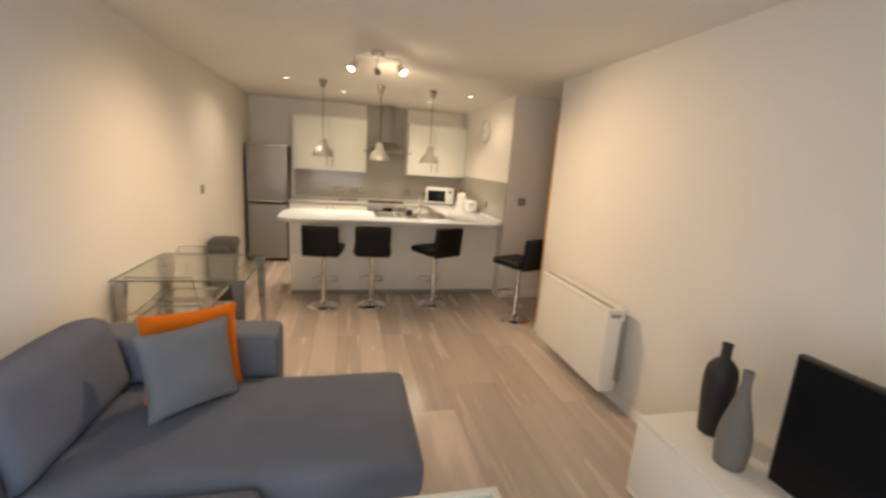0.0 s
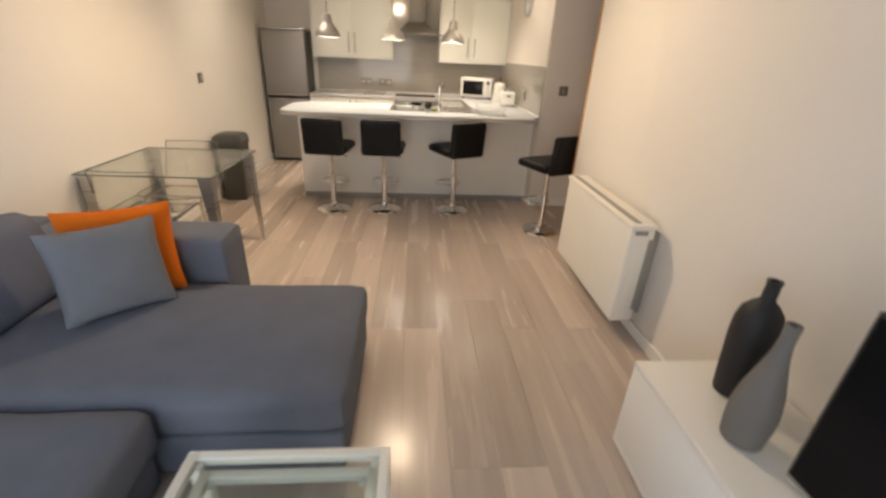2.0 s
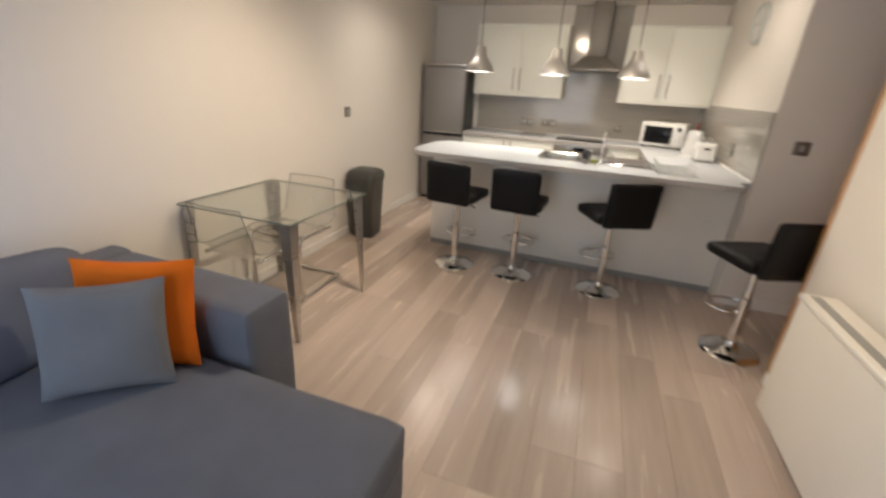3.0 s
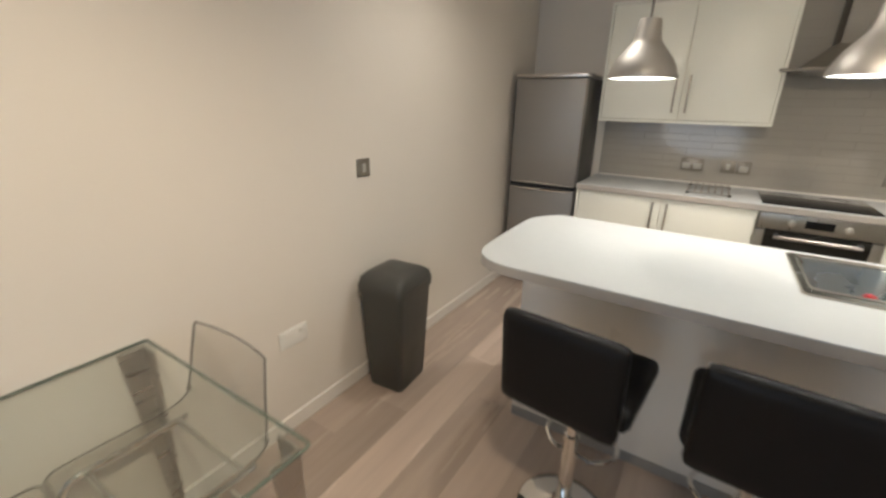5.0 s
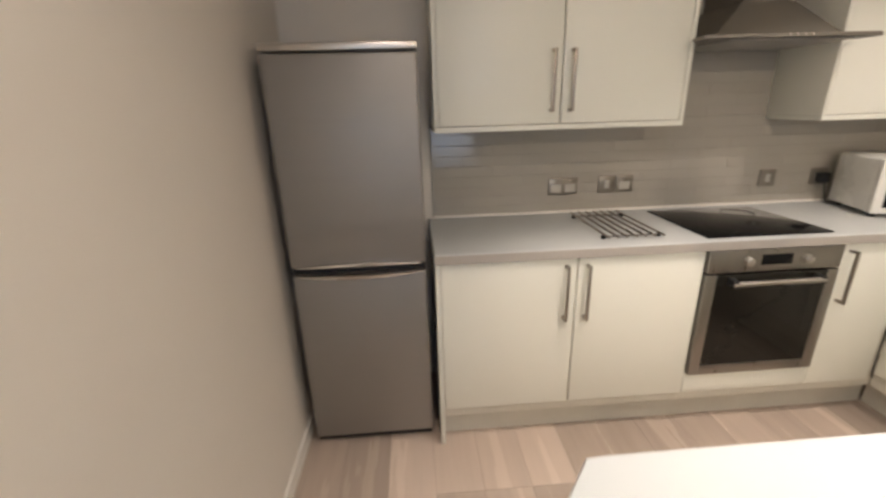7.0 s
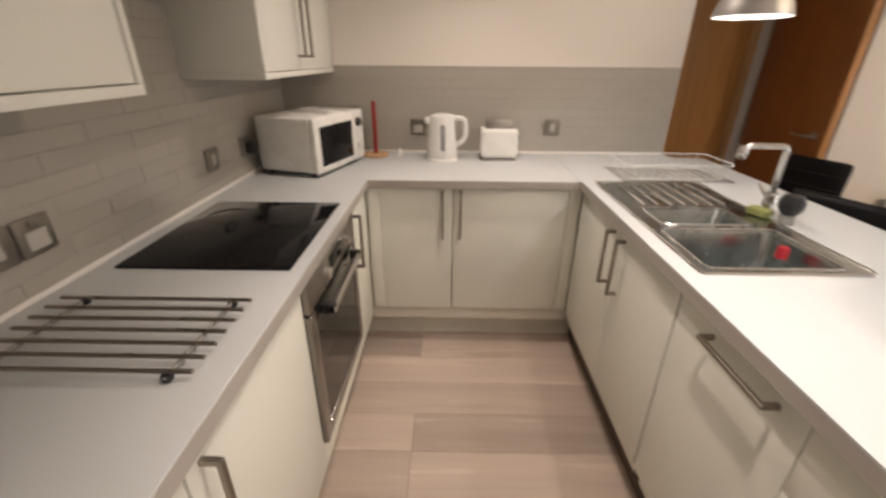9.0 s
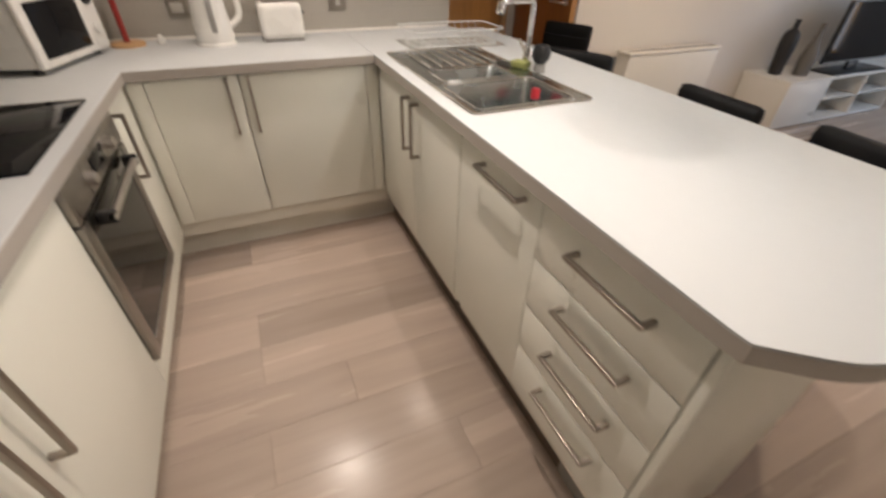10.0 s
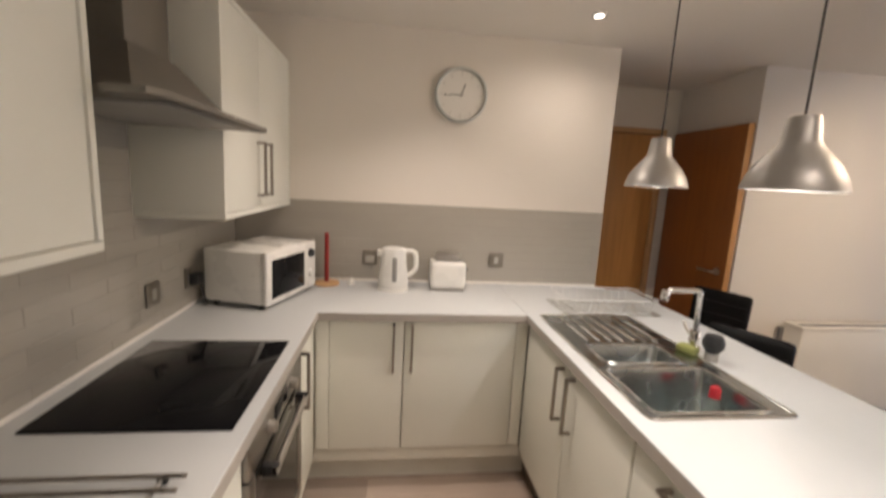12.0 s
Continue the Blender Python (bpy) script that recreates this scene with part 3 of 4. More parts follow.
sp = thing("sponge", "green and yellow washing-up sponge beside the tap", "sponge", pose(2.17, -2.03, TOP + 0.004, 0, 0, 25))
part("pad", softbox(B(), -0.035, -0.025, 0.0, 0.035, 0.025, 0.028, 0.008, 5, 0.0, 0.002), SPONGE, sp)
bt = thing("soap_bottle", "clear bottle with a red cap standing in the sink bowl", "bottle", pose(1.90, -1.93, TOP - 0.168))
part("body", lathe(B(), [(0, 0), (0.03, 0), (0.032, 0.01), (0.032, 0.10), (0.02, 0.125), (0.014, 0.135), (0, 0.135)], 24), BOTTLE, bt)
part("cap", lathe(B(), [(0, 0.135), (0.017, 0.135), (0.016, 0.165), (0.012, 0.17), (0, 0.17)], 20), RED_CAP, bt, "red cap")
tb = thing("drinking_glass", "clear drinking glass standing in the sink bowl", "glass", pose(1.96, -1.85, TOP - 0.168))
part("body", lathe(B(), [(0, 0), (0.026, 0), (0.033, 0.11), (0.031, 0.11), (0.024, 0.006), (0, 0.006)], 24), BOTTLE, tb)
dr = thing("dish_rack", "clear plastic dish rack standing on the worktop", "dish rack", pose(2.735, -1.97, TOP))
dw = B()
for z, k in ((0.008, 0.0), (0.075, 0.02)):
    tube(dw, rounded([(-0.11 - k, -0.22 - k, z), (0.11 + k, -0.22 - k, z), (0.11 + k, 0.22 + k, z), (-0.11 - k, 0.22 + k, z)], 0.04, 4, True), 0.003, 8, True)
part("frame", dw, RACK_PLASTIC, dr)
for i in range(11):
    y = -0.2 + i * 0.04
    part("wire", tube(B(), rounded([(-0.13, y, 0.075), (-0.11, y, 0.008), (0.11, y, 0.008), (0.13, y, 0.075)], 0.02, 3), 0.0017, 6), RACK_PLASTIC, dr)
part("tray", softbox(B(), -0.14, -0.25, 0.0, 0.14, 0.25, 0.006, 0.003, 3), ACRYLIC, dr)

# wall units
HY = -0.302


def wall_unit(label, x0, x1, seam, h0, h1):
    w = unit("wall_cabinet", label)
    part("body", box(B(), x0 + 0.0165, HY + 0.0195, 1.362, x1 - 0.0165, -0.004, 2.085), CARCASS, w)
    part("cornice", box(B(), x0, HY, 2.0865, x1, -0.004, 2.105, 0.003), CREAM, w)
    part("light_rail", box(B(), x0, HY - 0.004, 1.340, x1, -0.004, 1.361, 0.002), CREAM, w)
    part("end_panel", box(B(), x0 - 0.0005, HY - 0.004, 1.3615, x0 + 0.016, -0.004, 2.086, 0.002), CREAM, w)
    part("end_panel", box(B(), x1 - 0.016, HY - 0.004, 1.3615, x1 + 0.0005, -0.004, 2.086, 0.002), CREAM, w)
    d1 = front("door", w, x0 + 0.019, HY, 1.364, seam - G, HY + 0.018, 2.083)
    bar_handle(d1, (h0, HY, 1.415), (h0, HY, 1.635), (0, -1, 0))
    d2 = front("door", w, seam + G, HY, 1.364, x1 - 0.019, HY + 0.018, 2.083)
    bar_handle(d2, (h1, HY, 1.415), (h1, HY, 1.635), (0, -1, 0))
    return w


wall_unit("cream gloss two-door wall cabinet next to the fridge", 0.640, 1.675, 1.152, 1.112, 1.190)
wall_unit("cream gloss two-door wall cabinet above the microwave", 2.289, XC - 0.005, 2.706, 2.662, 2.752)

# hood
ho = thing("cooker_hood", "brushed steel chimney hood over the hob", "cooker hood")
hb = B()
lowr, upr = [], []
for x, y in ((1.73, -0.345), (2.247, -0.345), (2.247, -0.006), (1.73, -0.006)):
    lowr.append((x, y))
for x, y in ((1.875, -0.26), (2.095, -0.26), (2.095, -0.006), (1.875, -0.006)):
    upr.append((x, y))
rings = [[hb.verts.new((x, y, 1.662)) for x, y in lowr], [hb.verts.new((x, y, 1.672)) for x, y in lowr], [hb.verts.new((x, y, 1.80)) for x, y in upr]]
for a, b in zip(rings, rings[1:]):
    for i in range(4):
        hb.faces.new((a[i], a[(i + 1) % 4], b[(i + 1) % 4], b[i]))
hb.faces.new(rings[0][::-1])
hb.faces.new(rings[-1])
part("canopy", hb, HOOD_STEEL, ho, smooth=20)
part("chimney", box(B(), 1.885, -0.25, 1.8005, 2.085, -0.006, CEIL - 0.002, 0.004), HOOD_STEEL, ho)
part("lip", slab(B(), [(1.70, -0.012), (1.70, -0.33), (1.645, -0.335), (1.63, -0.425), (1.66, -0.445), (2.30, -0.445), (2.33, -0.425), (2.315, -0.335), (2.275, -0.33), (2.275, -0.012)], 1.648, 1.6615, 0.003), HOOD_STEEL, ho)
part("filter", box(B(), 1.74, -0.41, 1.642, 2.24, -0.05, 1.6475, 0.002), GREY_PLASTIC, ho)
for i in range(4):
    part("button", lathe(B(), [(0, 0), (0.004, 0), (0.0035, 0.003), (0, 0.003)], 12, Matrix.Translation((1.94 + 0.03 * i, -0.445, 1.655)) @ Matrix.Rotation(math.pi / 2, 4, "X")), CHROME, ho)

# hob, oven
hob = thing("hob", "black glass ceramic hob set into the worktop", "hob")
part("plate", box(B(), 1.712, -0.527, TOP, 2.250, -0.068, TOP + 0.007, 0.003), BLACK_GLASS, hob)
for x, y, r in ((1.85, -0.40, 0.075), (2.10, -0.40, 0.09), (1.85, -0.18, 0.09), (2.10, -0.18, 0.07)):
    part("ring", lathe(B(), [(r, TOP + 0.0070), (r, TOP + 0.0072), (r - 0.0015, TOP + 0.0072), (r - 0.0015, TOP + 0.0070)], 40, Matrix.Translation((x, y, 0))), BLACK_GLASS, hob)
ov = thing("oven", "stainless steel built-in oven with dark glass door", "oven")
part("body", box(B(), 1.712, -0.52, 0.288, 2.277, -0.05, 0.864), FRIDGE_SIDE, ov)
part("control_panel", box(B(), 1.709, -0.562, 0.772, 2.279, -0.521, 0.868, 0.003), OVEN_STEEL, ov)
part("display", box(B(), 1.93, -0.565, 0.80, 2.06, -0.5625, 0.845, 0.001), BLACK_GLASS, ov)
for x in (1.87, 2.12):
    part("knob", lathe(B(), [(0, 0), (0.019, 0), (0.017, 0.02), (0.013, 0.023), (0, 0.023)], 22, Matrix.Translation((x, -0.5625, 0.82)) @ Matrix.Rotation(math.pi / 2, 4, "X")), STEEL, ov)
dd = part("door", box(B(), 1.7555, -0.5618, 0.29, 2.2325, -0.521, 0.335, 0.002), OVEN_STEEL, ov)
part("top_rail", box(B(), 1.7555, -0.5618, 0.715, 2.2325, -0.521, 0.764, 0.002), OVEN_GLASS, dd, "black glass top rail")
for x in (1.709, 2.233):
    part("stile", box(B(), x, -0.562, 0.29, x + 0.046, -0.521, 0.764, 0.002), OVEN_STEEL, dd)
part("window", box(B(), 1.7557, -0.558, 0.3355, 2.2323, -0.53, 0.7145), OVEN_GLASS, dd)
oh = B()
tube(oh, [(1.80, -0.597, 0.735), (2.19, -0.597, 0.735)], 0.011, 14)
part("handle", oh, STEEL, dd)
for x in (1.80, 2.17):
    part("bracket", box(B(), x, -0.605, 0.718, x + 0.022, -0.5625, 0.752, 0.004), BLACK_PLASTIC, dd)

# fridge
fg = thing("fridge_freezer", "silver fridge freezer standing against the wall", "fridge")
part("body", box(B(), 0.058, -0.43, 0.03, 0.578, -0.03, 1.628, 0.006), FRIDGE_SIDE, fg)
part("top", box(B(), 0.054, -0.49, 1.629, 0.582, -0.03, 1.655, 0.005), STEEL, fg, "bright steel top trim")
df = part("door", box(B(), 0.056, -0.497, 0.862, 0.581, -0.431, 1.622, 0.009, 3), FRIDGE_MAT, fg)
dl = part("door", box(B(), 0.056, -0.497, 0.045, 0.581, -0.431, 0.828, 0.009, 3), FRIDGE_MAT, fg)


def grip(y, z, up):
    g = B()
    rings = []
    for i in range(15):
        u = i / 14
        w = math.sin(math.pi * u) ** 0.6
        x = 0.066 + 0.502 * u
        rings.append([g.verts.new((x, y - 0.002 - 0.022 * w * a, z + up * (0.002 + 0.020 * w * b))) for a, b in ((0, 0), (0.6, 0), (1, 0.35), (0.8, 0.8), (0, 1))])
    for a, b in zip(rings, rings[1:]):
        for j in range(4):
            g.faces.new((a[j], a[j + 1], b[j + 1], b[j]))
    bmesh.ops.recalc_face_normals(g, faces=g.faces)
    return g


part("handle", grip(-0.497, 0.858, 1), CHROME, df)
part("handle", grip(-0.497, 0.832, -1), CHROME, dl)
part("gap", box(B(), 0.05, -0.47, 0.83, 0.578, -0.432, 0.86), BLACK_PLASTIC, fg)
part("kick", box(B(), 0.055, -0.46, 0.0, 0.574, -0.06, 0.0295), BLACK_PLASTIC, fg)

# worktop items
mw = thing("microwave", "white microwave oven standing askew on the worktop", "microwave", pose(2.845, -0.265, TOP, 0, 0, -17.5))
part("body", box(B(), -0.215, -0.135, 0.020, 0.215, 0.155, 0.262, 0.012, 3), WHITE_PLASTIC, mw)
part("front_panel", box(B(), -0.217, -0.160, 0.018, 0.217, -0.136, 0.264, 0.010, 3), WHITE_PLASTIC, mw)
part("window", box(B(), -0.180, -0.163, 0.048, 0.095, -0.1602, 0.222, 0.001), BLACK_GLASS, mw)
for z in (0.205, 0.10):
    part("dial", lathe(B(), [(0, 0), (0.022, 0), (0.02, 0.014), (0, 0.016)], 22, Matrix.Translation((0.158, -0.1602, z)) @ Matrix.Rotation(math.pi / 2, 4, "X")), BLACK_PLASTIC if z > 0.2 else WHITE_PLASTIC, mw)
part("door_button", box(B(), 0.128, -0.164, 0.035, 0.19, -0.1602, 0.06, 0.002), WHITE_PLASTIC, mw)
for x in (-0.18, 0.18):
    for y in (-0.11, 0.12):
        part("foot", lathe(B(), [(0, 0), (0.015, 0), (0.015, 0.0198), (0, 0.0198)], 12, Matrix.Translation((x, y, 0))), BLACK_PLASTIC, mw)
pc = thing("power_cable", "black power cable hanging behind the microwave", "cable")
part("cord", tube(B(), rounded([(2.645, -0.058, 1.02), (2.640, -0.075, 0.96), (2.665, -0.07, 0.918), (2.74, -0.045, 0.914)], 0.03, 5), 0.0036, 8), BLACK_PLASTIC, pc)
ke = thing("kettle", "white plastic jug kettle on the worktop", "kettle", pose(3.02, -0.895, TOP, 0, 0, -85))
part("base", lathe(B(), [(0, 0), (0.086, 0), (0.086, 0.012), (0.078, 0.018), (0, 0.018)], 32), WHITE_PLASTIC, ke)
jug = B()
lathe(jug, [(0, 0.0185), (0.079, 0.0185), (0.083, 0.03), (0.080, 0.07), (0.070, 0.16), (0.067, 0.215), (0.060, 0.232), (0.03, 0.240), (0, 0.241)], 36)
part("jug", jug, WHITE_PLASTIC, ke)
part("handle", tube(B(), rounded([(0.058, 0, 0.218), (0.122, 0, 0.215), (0.126, 0, 0.11), (0.074, 0, 0.075)], 0.04, 6), 0.0135, 12), WHITE_PLASTIC, ke)
part("spout", box(B(), -0.090, -0.022, 0.19, -0.060, 0.02, 0.222, 0.008), WHITE_PLASTIC, ke)
part("gauge", box(B(), -0.012, -0.083, 0.06, 0.012, -0.060, 0.19, 0.004), GREY_PLASTIC, ke, "grey water gauge")
to = thing("toaster", "white two-slice toaster on the worktop", "toaster", pose(3.065, -1.20, TOP))
part("body", softbox(B(), -0.075, -0.10, 0.012, 0.075, 0.10, 0.165, 0.022, 8), WHITE_PLASTIC, to)
part("base", box(B(), -0.068, -0.092, 0, 0.068, 0.092, 0.0118, 0.003), GREY_PLASTIC, to)
for x in (-0.028, 0.028):
    part("slot", box(B(), x - 0.012, -0.075, 0.1655, x + 0.012, 0.075, 0.168), BLACK_PLASTIC, to)
    sl = B()
    box(sl, x - 0.008, -0.07, 0.168, x + 0.008, 0.07, 0.204, 0.002)
    part("warming_rack", sl, STEEL, to)
part("lever", box(B(), -0.02, -0.115, 0.11, 0.02, -0.1005, 0.125, 0.003), BLACK_PLASTIC, to)
kr = thing("kitchen_roll_holder", "wooden holder with a red upright rod", "holder", pose(3.10, -0.525, TOP))
part("base", lathe(B(), [(0, 0), (0.07, 0), (0.07, 0.012), (0.065, 0.016), (0, 0.016)], 32), BEECH, kr)
part("rod", lathe(B(), [(0, 0.0165), (0.012, 0.0165), (0.012, 0.285), (0.009, 0.292), (0, 0.294)], 18), RED, kr)
eg = thing("pepper_pot", "small white pot on the worktop", "pot", pose(3.10, -0.66, TOP))
part("body", lathe(B(), [(0, 0), (0.018, 0), (0.020, 0.012), (0.012, 0.03), (0.007, 0.04), (0, 0.042)], 20), WHITE_PLASTIC, eg)
tr = thing("trivet", "black and steel wire trivet lying on the worktop", "trivet")
for i in range(7):
    x = 1.312 + i * 0.038
    part("rod", tube(B(), [(x, -0.505, TOP + 0.019), (x, -0.085, TOP + 0.019)], 0.0046, 8), HANDLE, tr)
for y in (-0.46, -0.13):
    part("crossbar", tube(B(), [(1.30, y, TOP + 0.0105), (1.555, y, TOP + 0.0105)], 0.0042, 8), GREY_PLASTIC, tr)
    for x in (1.31, 1.545):
        part("foot", lathe(B(), [(0, 0), (0.009, 0.002), (0.011, 0.009), (0.008, 0.016), (0, 0.018)], 14, Matrix.Translation((x, y, TOP))), BLACK_PLASTIC, tr)


def socket(label, m, width=0.086, kind="switch", plug=False):
    s = thing("wall_socket" if kind == "socket" else "light_switch", label, kind, m, group="wall sockets and switches")
    part("plate", box(B(), -width / 2, -0.008, -0.043, width / 2, 0, 0.043, 0.003), PLATE, s)
    if kind == "socket":
        for cx in ((-0.036, 0.036) if width > 0.1 else (0.0,)):
            part("insert", box(B(), cx - 0.026, -0.0105, -0.030, cx + 0.026, -0.0082, 0.012, 0.001), INSERT, s)
            part("rocker", box(B(), cx - 0.010, -0.0125, 0.018, cx + 0.010, -0.0082, 0.036, 0.001), PLATE, s)
    else:
        part("rocker", box(B(), -0.012, -0.0125, -0.02, 0.012, -0.0082, 0.02, 0.001), INSERT, s)
    if plug:
        part("plug", box(B(), -0.026, -0.05, -0.03, 0.026, -0.011, 0.02, 0.006), BLACK_PLASTIC, s, "black plug")
    return s


TY = -0.0115
socket("steel double socket on the tiled splashback", pose(1.288, TY, 1.048), 0.146, "socket")
socket("steel single switch on the tiled splashback", pose(1.512, TY, 1.05), 0.086, "switch")
socket("steel single socket on the tiled splashback", pose(1.604, TY, 1.05), 0.086, "socket")
socket("steel single switch beside the hob", pose(2.362, TY, 1.048), 0.086, "switch")
socket("steel socket with black plug behind the microwave", pose(2.645, TY, 1.046), 0.086, "socket", True)
socket("steel single socket behind the kettle", pose(XC - 0.0115, -0.757, 1.054, 0, 0, -90), 0.086, "socket")
socket("steel single switch beside the toaster", pose(XC - 0.0115, -1.512, 1.058, 0, 0, -90), 0.086, "switch")
socket("steel light switch on the cream wall", pose(0.0, -2.131, 1.144, 0, 0, 90), 0.086, "switch")
socket("steel light switch in the doorway recess", pose(3.40, -2.17, 1.165), 0.086, "switch")
dbl = thing("wall_socket", "white double socket low on the cream wall", "socket", pose(0.0, -2.62, 0.462, 0, 0, 90), group="wall sockets and switches")
part("plate", box(B(), -0.073, -0.009, -0.043, 0.073, 0, 0.043, 0.003), WHITE_PLASTIC, dbl)
for cx in (-0.036, 0.036):
    part("rocker", box(B(), cx - 0.010, -0.0125, 0.012, cx + 0.010, -0.0092, 0.032, 0.001), WHITE_PLASTIC, dbl)

ck = thing("wall_clock", "round white wall clock with a silver rim", "clock", pose(XC, -1.24, 1.998, 0, 0, -90))
R = Matrix.Rotation(math.pi / 2, 4, "X")
part("rim", lathe(B(), [(0.133, 0.004), (0.133, 0.03), (0.141, 0.036), (0.149, 0.03), (0.151, 0.0), (0.133, 0.0)], 56, R), CLOCK_RIM, ck)
part("face", lathe(B(), [(0, 0.012), (0.1325, 0.012), (0.1325, 0.002), (0, 0.002)], 56, R), SHADE_IN, ck)
for i in range(12):
    a = i * math.pi / 6
    m = Matrix.Rotation(a, 4, "Y") @ Matrix.Translation((0, -0.0135, 0.113))
    tk = B()
    box(tk, -0.0025, -0.001, -0.010, 0.0025, 0.001, 0.010)
    bmesh.ops.transform(tk, matrix=m, verts=tk.verts)
    part("tick", tk, PRINT_GREY, ck)
for ang, ln, w in ((20, 0.065, 0.004), (-92, 0.10, 0.003)):
    hk = B()
    box(hk, -w, -0.001, -0.015, w, 0.001, ln)
    bmesh.ops.transform(hk, matrix=Matrix.Rotation(radians(ang), 4, "Y") @ Matrix.Translation((0, -0.017 if w > 0.0035 else -0.0195, 0)), verts=hk.verts)
    part("hand", hk, GREY_PLASTIC, ck)

# lamps


def pendant(x, y):
    p = thing("pendant_lamp", "spun aluminium pendant lamp hanging over the bar", "pendant lamp", pose(x, y, 0), group="pendant lamps")
    z0 = 1.54
    prof = [(0.114, 0), (0.112, 0.012), (0.105, 0.035), (0.090, 0.062), (0.069, 0.088), (0.051, 0.110), (0.043, 0.125), (0.036, 0.178), (0.033, 0.186), (0.008, 0.187)]
    inner = [(r - 0.002, z - 0.002 if i else 0.0) for i, (r, z) in enumerate(prof)]
    part("shade", lathe(B(), [(r, z0 + z) for r, z in prof], 44), ALU, p)
    part("shade_lining", lathe(B(), [(r, z0 + z) for r, z in inner[:8]], 44), SHADE_IN, p)
    part("rim", tube(B(), [(0.113 * math.cos(i * 0.15708), 0.113 * math.sin(i * 0.15708), z0) for i in range(40)], 0.0022, 6, True), ALU, p)
    part("bulb", lathe(B(), [(0, z0 + 0.025), (0.018, z0 + 0.029), (0.027, z0 + 0.045), (0.024, z0 + 0.066), (0.014, z0 + 0.09), (0.012, z0 + 0.12), (0, z0 + 0.12)], 20), BULB, p).visible_shadow = False
    part("cord", tube(B(), [(0, 0, z0 + 0.186), (0, 0, CEIL - 0.075)], 0.0032, 8), DARK_CORD, p)
    part("canopy", lathe(B(), [(0, CEIL - 0.08), (0.016, CEIL - 0.08), (0.04, CEIL - 0.012), (0.042, CEIL), (0, CEIL)], 28), HOOD_STEEL, p)
    return p


first = pendant(*PENDANTS[0])
for px, py in PENDANTS[1:]:
    copy_thing(first, pose(px, py, 0))


def downlight(x, y):
    d = thing("downlight", "small recessed ceiling downlight with steel ring", "downlight", pose(x, y, CEIL), group="kitchen downlights")
    part("ring", lathe(B(), [(0.036, 0), (0.036, -0.005), (0.024, -0.007), (0.024, 0)], 32), ALU, d)
    part("lens", lathe(B(), [(0, -0.004), (0.0235, -0.004), (0.0235, 0), (0, 0)], 28), DOWN_BULB, d).visible_shadow = False
    return d


first = downlight(*DOWNS[0])
for dx, dy in DOWNS[1:]:
    copy_thing(first, pose(dx, dy, CEIL))

sl = thing("ceiling_spotlight", "three-headed chrome ceiling spotlight, lit", "ceiling light", pose(SPOT[0], SPOT[1], CEIL))
part("plate", lathe(B(), [(0, 0), (0.055, 0), (0.055, -0.018), (0.045, -0.028), (0, -0.028)], 32), CHROME, sl)
for (hx, hy), aim, share, cone in HEADS:
    part("arm", tube(B(), rounded([(0, 0, -0.026), (hx * 0.4, hy * 0.4, -0.045), (hx, hy, -0.05), (hx, hy, -0.09)], 0.03, 4), 0.006, 10), CHROME, sl)
    eye = Vector((SPOT[0] + hx, SPOT[1] + hy, CEIL - 0.12))
    m = Matrix.Translation((hx, hy, -0.12)) @ (Vector(aim) - eye).to_track_quat("Z", "Y").to_matrix().to_4x4()
    hp = part("head", lathe(B(), [(0.0, -0.040), (0.013, -0.037), (0.018, -0.018), (0.026, 0.026), (0.028, 0.034), (0.025, 0.034), (0.023, 0.018), (0, 0.016)], 26, m), CHROME, sl)
    part("bulb", lathe(B(), [(0, 0.0165), (0.021, 0.019), (0.024, 0.032), (0.018, 0.042), (0, 0.046)], 24, m), SPOT_BULB, hp).visible_shadow = False


# ---- dining corner ----
tb = thing("dining_table", "square glass dining table with tapered metal legs", "table")
TZ = 0.722
part("tabletop", box(B(), 0.006, -3.915, TZ - 0.010, 0.775, -3.155, TZ), GLASS, tb, smooth=0)
rim = [(0.006, -3.915, TZ - 0.005), (0.775, -3.915, TZ - 0.005), (0.775, -3.155, TZ - 0.005), (0.006, -3.155, TZ - 0.005)]
part("edge", tube(B(), rounded(rim, 0.012, 3, True), 0.0045, 8, True), GLASS_EDGE, tb, "dark green polished glass edge")


def folded_leg(cx, cy, sx, sy):
    """A leg of folded sheet: two tapering wings that meet along the outer corner."""
    g = B()
    t = 0.006
    rings = []
    for z, w in ((0.0, 0.024), (TZ - 0.10, 0.066), (TZ - 0.0115, 0.074)):
        sect = ((0, 0), (w, 0), (w, t), (t, t), (t, w), (0, w))
        rings.append([g.verts.new((cx + sx * a, cy + sy * b, z)) for a, b in sect])
    for lo, hi in zip(rings, rings[1:]):
        for i in range(6):
            g.faces.new((lo[i], lo[(i + 1) % 6], hi[(i + 1) % 6], hi[i]))
    g.faces.new(rings[0])
    g.faces.new(rings[-1])
    bmesh.ops.recalc_face_normals(g, faces=g.faces)
    return g


for cx, cy, sx, sy in ((0.022, -3.898, 1, 1), (0.758, -3.898, -1, 1), (0.758, -3.172, -1, -1), (0.022, -3.172, 1, -1)):
    part("leg", folded_leg(cx, cy, sx, sy), STEEL, tb, smooth=20)


